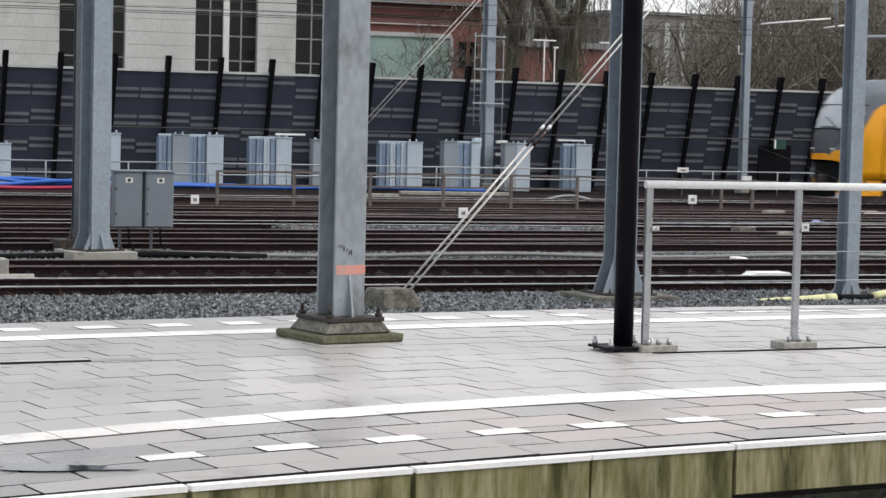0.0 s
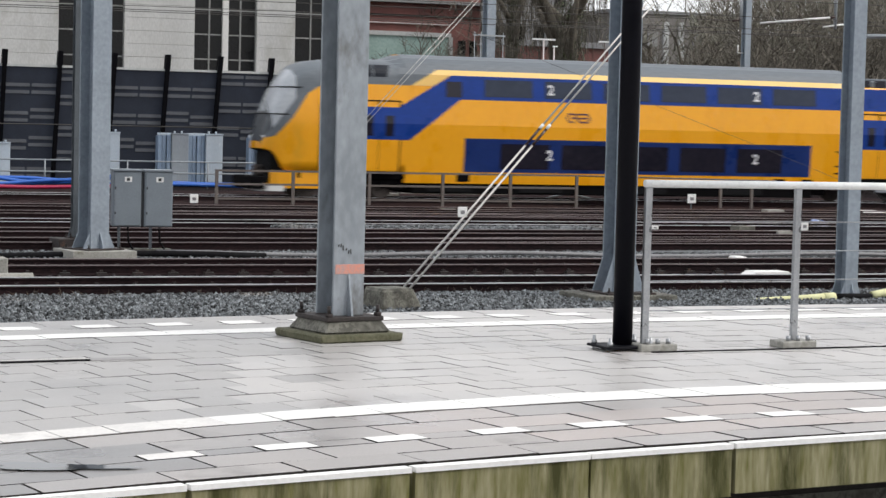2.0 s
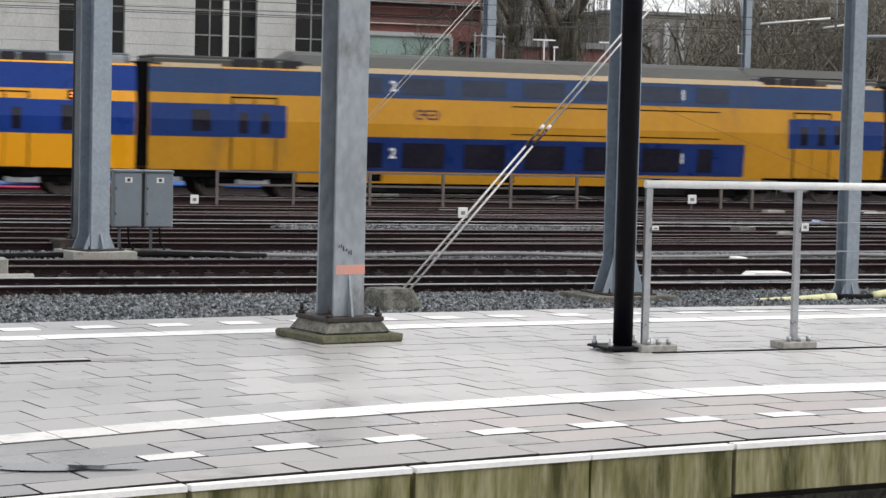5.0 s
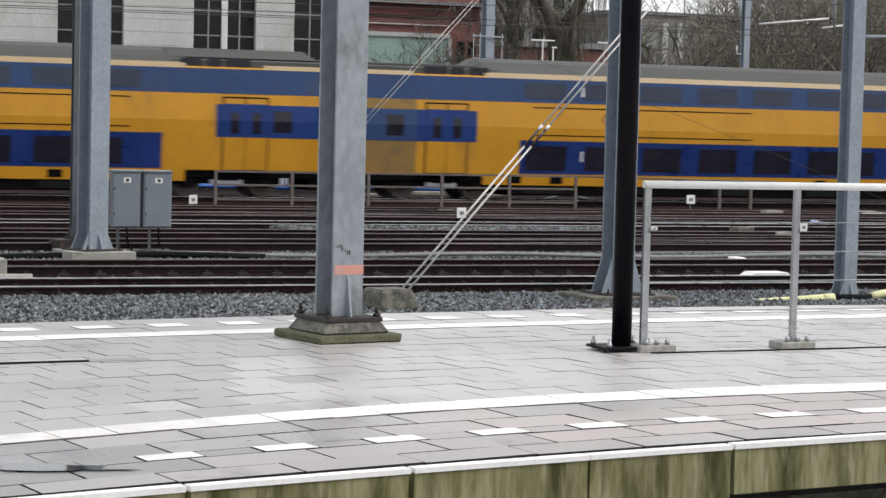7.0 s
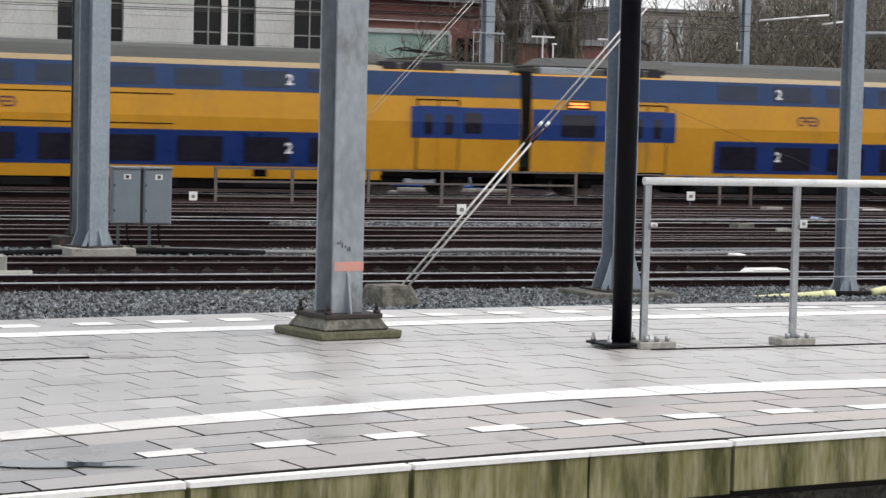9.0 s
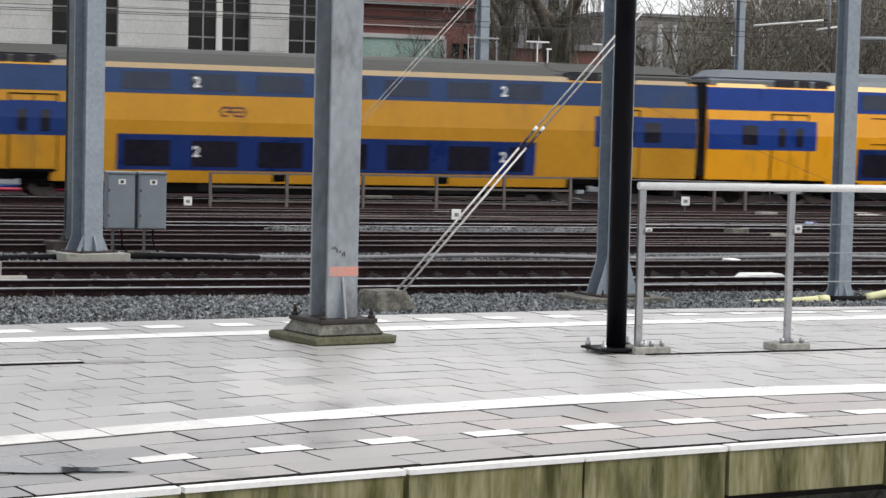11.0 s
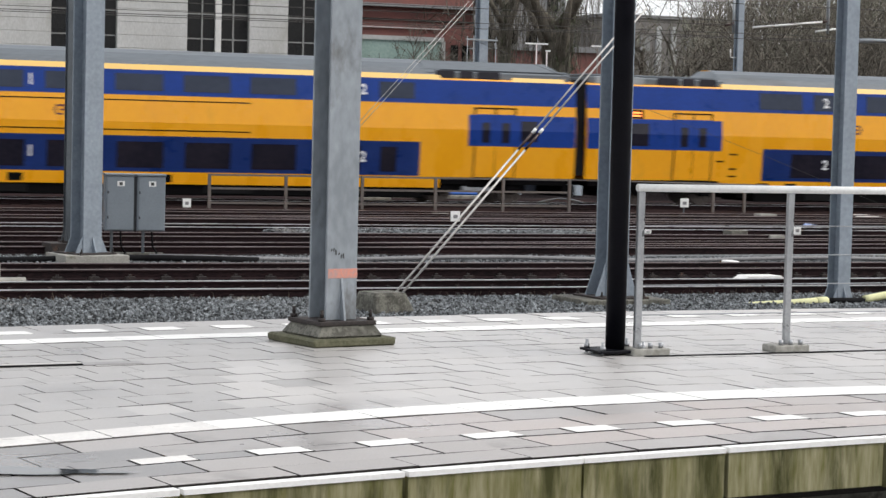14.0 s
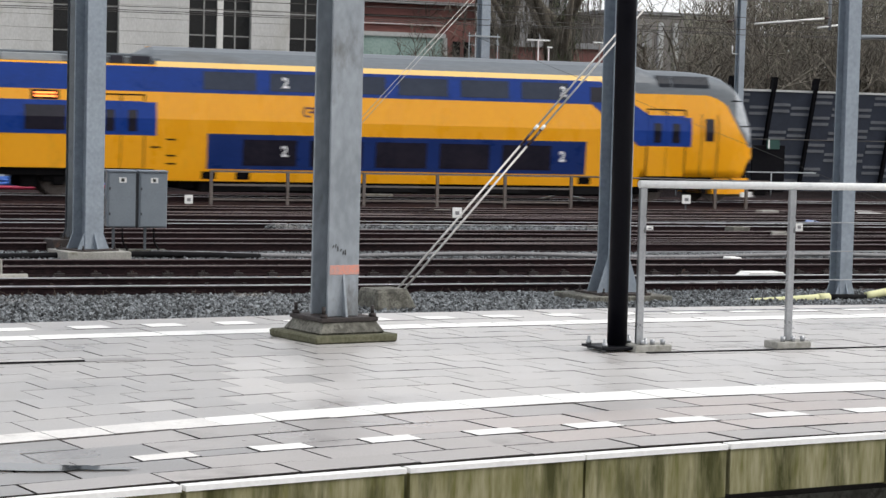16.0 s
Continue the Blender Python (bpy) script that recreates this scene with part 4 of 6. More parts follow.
def saloon(x0, x1, car, roof, yel=M_YEL, cream=M_CREAM, front=0.45):
    """The two-deck middle of a car."""
    bm = shell(bmesh.new(), x0, x1, 0.5, 4.66, lambda z: 0 if z < 4.0 else (1 if z < 4.17 else 2))
    part("saloon_body", bm, [yel, cream, roof, M_UNDER], car)
    for xa, d in ((x0, -1), (x1, 1)):
        bm = bmesh.new()
        ring = [(y * k, 4.17 + (z - 4.17) * h) for k, h in ((1.0, 1.0),) for y, z in [(-half(z), z) for z in (4.17, 4.36, 4.52, 4.63)] + [(half(z), z) for z in (4.63, 4.52, 4.36, 4.17)]]
        a = [bm.verts.new((xa, y, z)) for y, z in ring]
        b = [bm.verts.new((xa + d * (front if d < 0 else 0.45), y * 0.9, 4.17 + (z - 4.17) * 0.45)) for y, z in ring]
        for k in range(len(ring) - 1):
            bm.faces.new((a[k], a[k + 1], b[k + 1], b[k]))
        bm.faces.new(b)
        part("roof_end", bm, roof, car)


def underframe(x0, x1, car):
    bm = bxm(x0, x1, -1.18, 1.18, 0.62, 0.86)
    part("underframe", bm, M_UNDER, car)
    part("belly", bxm(5.9, 20.8, -1.16, 1.16, 0.16, 0.6, 0.03), M_UNDER, car)
    for x in (6.4, 9.6, 13.5, 17.2):
        part("equipment_box", bxm(x, x + 1.6, -1.2, 1.2, 0.2, 0.48, 0.03), M_RUBBER, car)
    for x in (0.5, 5.2, 20.9, 25.8):
        part("brake_gear", bxm(x, x + 0.5, -1.05, 1.05, 0.25, 0.64, 0.03), M_UNDER, car)


def slits(x0, x1, car):
    part("class_line", skin(skin(bmesh.new(), 3.05, 3.085, lambda z: x0, lambda z: x1, 0.008, mi=0, thick=0.008), 2.14, 2.175, lambda z: x0, lambda z: x1, 0.008, thick=0.008),
         M_UNDER, car, "thin dark line")


def middle_car(L, n1, x1, n2, x2, low0, low1, band_l, roof, slit, glass_l, glass_r, disp_l, disp_r, panto, grimy, sooty=False, tall=(False, False)):
    yel, blue, cream = (M_YEL_DULL, M_BLUE_DULL, M_CREAM_DULL) if grimy else (M_YEL, M_BLUE, M_CREAM)
    car = thing("train_carriage", pose(0, 0, 0), ("grimy " if grimy else "") + "yellow and blue double-deck train carriage with dark windows", "train carriage", "train carriages")
    saloon(5.0, L - 5.0, car, roof, yel, cream)
    for a, b in ((0.2, 5.0), (L - 5.0, L - 0.2)):
        part("end_body", shell(bmesh.new(), a, b, 0.85, 4.05, lambda z: 0), [yel, yel, roof, M_UNDER], car)
    if sooty:
        for sd in (-1, 1):
            part("sooty_panel", flat_panel(0.22, 2.6, 0.87, 1.88, 0.004, (sd,)), M_YEL_GRIME, car, "soot-stained yellow panel beside the gangway")
            part("sooty_panel", flat_panel(0.22, 2.6, 1.88, 2.9, 0.013, (sd,)), M_BLUE_GRIME, car, "soot-stained blue panel beside the gangway")
            part("sooty_panel", flat_panel(0.22, 2.6, 2.9, 3.23, 0.004, (sd,)), M_YEL_GRIME, car)
    for sd in (-1, 1):
        part("upper_band", flat_panel(0.2, L - 0.2, 3.23, 4.0, 0.006, (sd,)), M_BLUE_GRIME if grimy else blue, car, "blue upper-deck band")
        part("lower_band", flat_panel(low0, low1, 0.88, 1.98, 0.006, (sd,)), M_BLUE_SHADED, car, "blue lower-deck band")
    windows(low0 + 0.22, 6, 2.14, 1.46, 1.0, 1.80, M_TGLASS, car)
    windows(low0 + 13.06, 1, 2.14, 0.55, 1.0, 1.80, M_TGLASS, car)
    windows(low0 + 0.15, 6, 2.14, 1.5, 3.36, 3.88, M_UGLASS, car)
    windows(low0 + 13.0, 1, 2.14, 1.2, 3.36, 3.88, M_UGLASS, car)
    end_details(0.2, 1, car, disp_l, glass_l, band_l, band_l - 1.75, yel, blue, cream, roof, tall[0])
    end_details(L - 0.2, -1, car, disp_r, glass_r, 3.85, 2.2, yel, blue, cream, roof, tall[1])
    for ch, x in ((n1, x1), (n2, x2)):
        numeral(ch, x, 3.60, 0.46, car)
        numeral(ch, x, 1.45, 0.46, car)
    emblem(x1 + 1.15, 2.72, car)
    if slit:
        slits(*slit, car)
    underframe(0.4, L - 0.4, car)
    part("gangway", bxm(-0.22, 0.22, -1.25, 1.25, 0.95, 4.15, 0.03), M_RUBBER, car, "black rubber gangway bellows")
    ws = bogie(3.6, car) + bogie(L - 3.6, car)
    for x in (5.9, 7.4, 12.0, 17.5):
        for sd in (-1, 1):
            part("skirt_hatch", flat_panel(x, x + 0.45, 0.56, 0.80, 0.008, (sd,)), M_UNDER, car)
    if panto:
        pg = part("pantograph", bmesh.new(), M_DARKSTEEL, car, "folded dark pantograph")
        bm = bmesh.new()
        tube(bm, [(22.6, -0.5, 4.42), (24.3, -0.35, 4.62), (22.9, -0.4, 4.75)], 0.035, 6)
        tube(bm, [(22.6, 0.5, 4.42), (24.3, 0.35, 4.62), (22.9, 0.4, 4.75)], 0.035, 6)
        tube(bm, [(22.8, -0.85, 4.72), (22.9, -0.5, 4.8), (22.9, 0.5, 4.8), (22.8, 0.85, 4.72)], 0.03, 6)
        box(bm, 22.4, 24.4, -0.7, 0.7, 4.36, 4.44)
        bm.to_mesh(pg.data)
        bm.free()
    return car, ws


NOSE = 0.95


def cab_top(x):
    return float(np.interp(x - NOSE, [0, 0.04, 0.12, 0.33, 0.65, 0.92, 1.25, 1.65, 2.3, 3.1], [1.75, 1.95, 2.25, 2.95, 3.62, 4.02, 4.22, 4.34, 4.42, 4.45]))


def cab_wide(x):
    return float(np.interp(x - NOSE, [0, 0.08, 0.22, 0.55, 1.0, 1.5, 2.0], [0.48, 0.57, 0.69, 0.83, 0.93, 0.985, 1.0]))


def grey_line(x):
    """Height of the edge between the yellow side and the grey cab roof."""
    return float(np.interp(x, [0.75, 1.3, 1.8, 2.3, 2.65, 3.05, 9], [1.80, 1.92, 2.5, 3.3, 3.52, 3.64, 3.64]))


def end_car(marks, logo):
    """Driving car: its nose stands at x = 0."""
    L = 27.53
    car = thing("train_driving_car", pose(0, 0, 0), "yellow and blue double-deck driving car with a sloped grey cab", "train carriage", "train carriages")
    saloon(5.6, L - 5.3, car, M_ROOF, front=0.75)
    part("end_body", shell(bmesh.new(), L - 5.3, L - 0.2, 0.85, 4.05, lambda z: 0), [M_YEL, M_YEL, M_ROOF, M_UNDER], car)
    # cab
    bm = bmesh.new()
    xs = [NOSE, NOSE + 0.03, NOSE + 0.08] + [NOSE + 0.16 + 0.1 * k for k in range(46)]
    cols = []
    for x in xs:
        T, wide = cab_top(x), cab_wide(x)
        zb = float(np.interp(x - NOSE, [0, 0.3, 0.6], [1.52, 1.42, 0.85]))
        g = min(grey_line(x), T - 0.12)
        zs = [zb + (2.4 - zb) * k / 5 for k in range(5)] if g > 2.45 else [zb + (g - zb) * k / 6 for k in range(5)]
        zs = zs + [zs[-1] + (g - zs[-1]) * k / 3 for k in (1, 2, 3)] + [g + (T - g) * k / 6 for k in (1, 2, 3, 4, 5)]
        ring = []
        for z in zs:
            e = max(0.0, (z - (T - 0.55)) / 0.55) if T > 2.2 else max(0.0, (z - (T - 0.4)) / 0.4)
            ring.append((-half(z) * wide * math.sqrt(max(0.0, 1 - 0.45 * e ** 3)), z))
        ring += [(-0.45 * half(min(T, 4.0)) * wide, T)]
        ring = ring + [(-y, z) for y, z in reversed(ring)]
        cols.append([bm.verts.new((x, y, z)) for y, z in ring])
    n = len(cols[0])
    for i in range(len(cols) - 1):
        for k in range(n - 1):
            f = bm.faces.new((cols[i][k], cols[i + 1][k], cols[i + 1][k + 1], cols[i][k + 1]))
            kk = min(k, n - 2 - k)
            x = (xs[i] + xs[i + 1]) / 2
            f.material_index = 0 if kk < 7 else 1
            if kk >= (9 if k < n / 2 else 8) and NOSE - 0.02 < x < NOSE + 0.95:
                f.material_index = 2 if x > NOSE + 0.24 else 4
            f.smooth = True
    bm.faces.new(cols[0]).material_index = 0
    bm.faces.new([c[0] for c in cols] + [c[-1] for c in reversed(cols)]).material_index = 3
    part("cab", bm, [M_YEL, M_ROOF, M_SCREEN, M_UNDER, M_MASK], car, "sloped yellow and grey driver's cab")
    for z, reach in ((3.48, 0.55), (2.62, 0.5)):
        first = next(NOSE + 0.01 * k for k in range(200) if cab_top(NOSE + 0.01 * k) > z + 0.02)
        line = []
        for k in range(7):
            x = first + reach * k / 6
            T = cab_top(x)
            e = max(0.0, (z - (T - 0.55)) / 0.55) if T > 2.2 else 0.0
            line.append((x - 0.01, -half(z) * cab_wide(x) * math.sqrt(max(0.0, 1 - 0.45 * e ** 3)) - 0.006, z))
        line = list(reversed(line)) + [(x, -y, zz) for x, y, zz in line]
        part("screen_bar", tube(bmesh.new(), line, 0.022, 6), M_RUBBER, car, "dark bar across the windscreen")
    part("wiper", tube(bmesh.new(), [(NOSE + 0.25, -0.5, cab_top(NOSE + 0.25) + 0.03), (NOSE + 0.36, 0.3, cab_top(NOSE + 0.36) + 0.03)], 0.02, 6), M_RUBBER, car)
    for sd in (-1, 1):
        part("headlight", bxm(NOSE + 0.04, NOSE + 0.2, sd * 0.62 - 0.1, sd * 0.62 + 0.1, 1.86, 1.95, 0.02), M_LABEL, car, "pale headlight")
        bm = bmesh.new()
        skin(bm, 2.08, 2.84, lambda z: 2.84, lambda z: 3.16, 0.015, (sd,))
        part("cab_window", bm, M_TGLASS, car, "narrow dark cab window")
        bm = bmesh.new()
        for p, q, z0, z1 in ((2.66, 2.69, 0.9, 3.0), (3.3, 3.33, 0.9, 3.0)):
            skin(bm, z0, z1, lambda z: p, lambda z: q, 0.008, (sd,), thick=0.006)
        part("cab_door_seal", bm, M_SEAL, car)
        for x, w in ((3.02, 1.4), (4.48, 0.55)):
            part("cab_roof_window", skin(bmesh.new(), 3.88, 4.27, lambda z: x, lambda z: x + w + (4.27 - z) * (-0.3 if w < 1 else 0), 0.014, (sd,)), M_ROOFGLASS, car, "dark window strip in the cab roof")
    part("skirt", prism(bmesh.new(), [(1.2, -0.88), (1.4, -1.05), (1.8, -1.17), (2.75, -1.2), (2.75, 1.2), (1.8, 1.17), (1.4, 1.05), (1.2, 0.88)], 0.28, 0.84), M_YEL, car, "yellow front skirt")
    # A solid black block gives the hollow under the nose its shade.
    part("coupler_recess", bxm(1.18, 1.7, -0.84, 0.84, 0.40, 1.6, 0.05), M_RUBBER, car, "black block for the shaded coupler opening")
    part("coupler", bxm(0.9, 1.4, -0.2, 0.2, 0.62, 1.0, 0.06), M_DARKSTEEL, car, "dark steel coupler")
    part("plough", prism(bmesh.new(), [(0.8, -0.7), (1.1, -1.0), (1.6, -1.15), (1.6, 1.15), (1.1, 1.0), (0.8, 0.7)], 0.18, 0.36), M_LABEL, car, "pale lower bumper plate")
    # blue shapes and windows
    door_pair(3.95, car)
    for sd in (-1, 1):
        part("cab_band", flat_panel(3.7, 5.2, 1.88, 2.86, 0.010, (sd,)), M_BLUE, car)
        bm = skin(bmesh.new(), 1.88, 4.0, lambda z: 5.2 if z <= 2.86 else 5.2 + (z - 2.86) * 1.7, lambda z: 5.7 + (z - 1.88) * 1.3 if z < 3.225 else 7.45, 0.008, (sd,),
                  extra=(2.4, 2.6, 3.0, 3.1, 3.22, 3.23))
        part("sloped_band", bm, M_BLUE, car, "blue band sloping up to the upper deck")
        part("cream_slope", skin(bmesh.new(), 3.64, 4.17, lambda z: 5.75 + (z - 3.64) * 1.7, lambda z: 6.5 + (z - 3.64) * 1.7, 0.0105, (sd,)), M_CREAM, car, "cream slope of the roof stripe")
        part("grey_corner", skin(bmesh.new(), 3.64, 4.2, lambda z: 5.3, lambda z: 5.76 + (z - 3.64) * 1.7, 0.0115, (sd,)), M_ROOF, car, "grey corner behind the cab")
        part("upper_band", flat_panel(7.45, L - 0.2, 3.23, 4.0, 0.006, (sd,)), M_BLUE, car, "blue upper-deck band")
        part("lower_band", flat_panel(7.62, 20.6, 0.88, 1.98, 0.006, (sd,)), M_BLUE_SHADED, car, "blue lower-deck band")
    windows(8.9, 5, 2.2, 1.75, 1.0, 1.82, M_TGLASS, car)
    windows(8.3, 6, 2.15, 1.7, 3.34, 3.90, M_UGLASS, car)
    for sd in (-1, 1):
        part("window", flat_panel(6.95, 7.5, 3.3, 3.8, 0.02, (sd,)), M_TGLASS, car, "small dark window")
    end_details(L - 0.2, -1, car, True, True, 5.1, 3.3)
    for x in marks:
        numeral("2", x, 3.60, 0.46, car)
        numeral("2", x, 1.45, 0.46, car)
    emblem(logo, 2.72, car)
    underframe(2.0, L - 0.4, car)
    for sd in (-1, 1):
        for x, z in ((21.6, 1.25), (22.1, 1.5), (21.6, 1.75), (21.6, 1.0)):
            part("grille", flat_panel(x, x + 0.3, z, z + 0.05, 0.008, (sd,)), M_UNDER, car)
        for x in (7.4, 19.2, 20.3):
            part("skirt_hatch", flat_panel(x, x + 0.45, 0.56, 0.80, 0.008, (sd,)), M_UNDER, car)
    ws = bogie(3.7, car) + bogie(L - 3.6, car)
    return car, ws


TRAIN = []
front, ws = end_car((10.65, 18.4), 11.65)
TRAIN.append((front, 0.0, 0, ws))
offset = 27.53
for spec in ((26.75, "2", 8.17, "1", 18.6, 6.15, 21.0, 4.4, M_ROOF_DK, (12.3, 20.0), False, False, False, False, False, True, False, (False, True)), (26.75, "1", 8.49, "2", 18.63, 6.25, 20.6, 4.5, M_ROOF_DK, (6.7, 14.9), False, False, False, False, True, True, True),
             (27.17, "2", 9.5, "2", 19.84, 7.0, 21.0, 5.3, M_ROOF_DK, None, True, False, True, False, False, True, False, (True, True)), (26.33, "1", 8.05, "2", 18.65, 6.2, 20.62, 4.3, M_ROOF, (6.7, 14.9), False, False, False, False, False, False, False, (True, True))):
    car, ws = middle_car(*spec)
    TRAIN.append((car, offset, 0, ws))
    offset += spec[0]
tail, ws = end_car((8.5, 18.1), 17.1)
part("gangway", bxm(27.31, 27.75, -1.25, 1.25, 0.95, 4.15, 0.03), M_RUBBER, tail, "black rubber gangway bellows")
TRAIN.append((tail, offset + 27.53, 180, ws))
part("gangway", bxm(27.31, 27.75, -1.25, 1.25, 0.95, 4.15, 0.03), M_RUBBER, front, "black rubber gangway bellows")

# ---- noise barrier ----
def barrier():
    b = thing("noise_barrier", at(0, 0, 0), "dark leaning noise barrier with grey striped panels and black posts", "noise barrier", kind="structure")
    lean = 0.27
    H0, H1 = -1.1, 3.25
    rng = random.Random(4)
    for k in range(-14, 40):
        s0 = 13.21 + 2.09 * k
        panel_bm = bmesh.new()
        vs = [(s0 + 0.06, 81.0, H0), (s0 + 2.03, 81.0, H0), (s0 + 2.03, 81.0 - lean * (H1 - H0), H1), (s0 + 0.06, 81.0 - lean * (H1 - H0), H1)]
        fr = [panel_bm.verts.new(v) for v in vs]
        bk = [panel_bm.verts.new((x, y + 0.12, z)) for x, y, z in vs]
        panel_bm.faces.new(fr)
        panel_bm.faces.new(bk)
        for i in range(4):
            panel_bm.faces.new((fr[i], fr[(i + 1) % 4], bk[(i + 1) % 4], bk[i]))
        part("panel", panel_bm, M_BAR_DK, b)
        st = bmesh.new()
        for hcol in (0, 1):
            phase = (k + hcol + (rng.random() < 0.3)) % 2
            for row in range(8):
                if (row + phase) % 2 == 0:
                    z = H0 + 0.12 + row * 0.535 + rng.choice((0.0, 0.0, 0.13))
                    a, c = s0 + 0.08 + hcol * 1.0, s0 + 1.0 + hcol * 1.0
                    for dz in (0.0, 0.27):
                        yy = 81.0 - lean * (z + dz - H0)
                        box(st, a, c, yy - 0.035, yy + 0.02, z + dz, z + dz + 0.13)
        part("strips", st, M_BAR_LT, b, "grey horizontal strips")
        post_bm = bmesh.new()
        z1 = 3.88
        for x0, x1, za, zb in ((s0 - 0.075, s0 + 0.075, H0, 3.3), (s0 - 0.1, s0 + 0.09, 3.3, z1)):
            w = []
            for z in (za, zb):
                y = 81.0 - lean * (z - H0)
                w.append([post_bm.verts.new(p) for p in ((x0, y - 0.16, z), (x1, y - 0.16, z), (x1, y + 0.14, z), (x0, y + 0.14, z))])
            post_bm.faces.new(w[0])
            post_bm.faces.new(w[1])
            for i in range(4):
                post_bm.faces.new((w[0][i], w[0][(i + 1) % 4], w[1][(i + 1) % 4], w[1][i]))
        part("post", post_bm, M_BAR_POST, b)
        yy = 81.0 - lean * (H1 - H0)
        part("cap", bxm(s0 + 0.1, s0 + 1.99, yy - 0.06, yy + 0.1, H1, H1 + 0.09), M_BAR_CAP, b, "pale cap strip")


barrier()

# ---- transformer boxes and light railing behind the train's track ----
def transformer(s0, s1, z1, sections, label):
    """A row of upright sheet-metal sections. sections: (share of the width, letter): p pale tank, g grey tank, b blue fins, w a pale fin."""
    w, h = s1 - s0, z1 - BED_Z
    t = thing("transformer", at(s0, 77, BED_Z, 0), label, "transformer", "trackside transformers")
    rng = random.Random(int(s0 * 10))
    x = 0.0
    for share, kind in sections:
        x1 = x + share * w
        if kind in "pg":
            m = M_TRAFO if kind == "p" else M_TRAFO_GREY
            tank = part("tank", bxm(x, x1, 0, 0.45, 0.0, h - 0.07, 0.02), m, t)
            part("lid", bxm(x - 0.02, x1 + 0.02, -0.03, 0.48, h - 0.07, h - 0.03, 0.008), m, tank)
            for k in range(max(1, round((x1 - x) / 0.28))):
                bx = x + 0.12 + 0.28 * k
                part("bushing", tube(bmesh.new(), [(bx, 0.1, h - 0.03), (bx, 0.1, h + 0.03 + 0.04 * rng.random())], 0.035, 8), M_TRAFO, tank)
        else:
            n = max(1, round((x1 - x) / 0.16))
            step_x = (x1 - x) / n
            for k in range(n):
                deep = 0.05 + 0.05 * (k % 2)
                part("fin", bxm(x + k * step_x, x + (k + 0.86) * step_x, deep, 0.42, 0.06, h - 0.1 - 0.03 * rng.random(), 0.012), M_TRAFO_FIN if kind == "b" else M_TRAFO, t)
            part("fin_top", bxm(x, x1, 0.12, 0.2, h - 0.11, h - 0.02, 0.01), M_TRAFO, t)
        x = x1


UNITS = ((11.6, 13.0, 0.44, ((0.4, "b"), (0.6, "p"))), (16.5, 17.05, 0.9, ((1.0, "p"),)), (18.5, 21.0, 0.90, ((0.21, "b"), (0.26, "g"), (0.27, "b"), (0.26, "p"))),
         (22.03, 23.7, 0.87, ((0.34, "b"), (0.17, "w"), (0.12, "b"), (0.37, "p"))), (24.55, 25.4, 0.82, ((0.5, "g"), (0.5, "p"))),
         (27.29, 29.08, 0.80, ((0.25, "b"), (0.15, "w"), (0.1, "b"), (0.14, "w"), (0.36, "p"))), (29.97, 31.53, 0.86, ((0.38, "g"), (0.37, "b"), (0.25, "p"))),
         (32.58, 33.7, 0.84, ((0.44, "g"), (0.56, "p"))), (35.18, 36.42, 0.84, ((0.44, "b"), (0.56, "p"))))
for s0, s1, z1, sections in UNITS:
    transformer(s0, s1, z1, sections, "pale blue-grey sheet-metal transformer with ribbed cooling fins")

rail2 = thing("yard_railing", at(0, 75, BED_Z), "light grey tubular steel railing behind the running track", "railing", kind="structure")
for k in range(-4, 16):
    p = part("post", tube(bmesh.new(), [(0, 0, 0), (0, 0, 0.99)], 0.028, 8), M_FENCE_LT, rail2)
    p.location.x = 13.9 + k * 3.0
for z in (0.97, 0.55):
    part("rail", tube(bmesh.new(), [(2, 0, z), (46, 0, z)], 0.028, 8), M_FENCE_LT, rail2)

fence = thing("track_fence", at(0, 61.5, BED_Z), "brown-grey steel fence with two rails before the running track", "fence", kind="structure")
for k, s in enumerate((16.6, 19.02, 21.5, 23.95, 26.27, 28.6)):
    part("post", bxm(s - 0.045, s + 0.045, -0.04, 0.04, 0, 1.06), M_FENCE, fence)
for z in (1.03, 0.62, 0.18):
    part("rail", bxm(16.6, 28.6, -0.03, 0.03, z - 0.03, z + 0.03), M_FENCE, fence)
for s in (33.88, 35.06):
    part("post", bxm(s - 0.045, s + 0.045, -0.04, 0.04, 0, 0.75), M_FENCE, fence)
part("top_rail", tube(bmesh.new(), [(28.6, 0, 1.03), (36, 0, 0.95)], 0.03, 6), M_FENCE, fence)

# ---- cabinets ----
cab = thing("relay_cabinet", at(8.57, 39.3, BED_Z + 0.02, -6), "pair of grey trackside relay cabinets on steel legs", "cabinet")
part("plate", bxm(0.05, 1.15, 0.05, 0.35, 0, 0.06), M_PLINTH, cab)
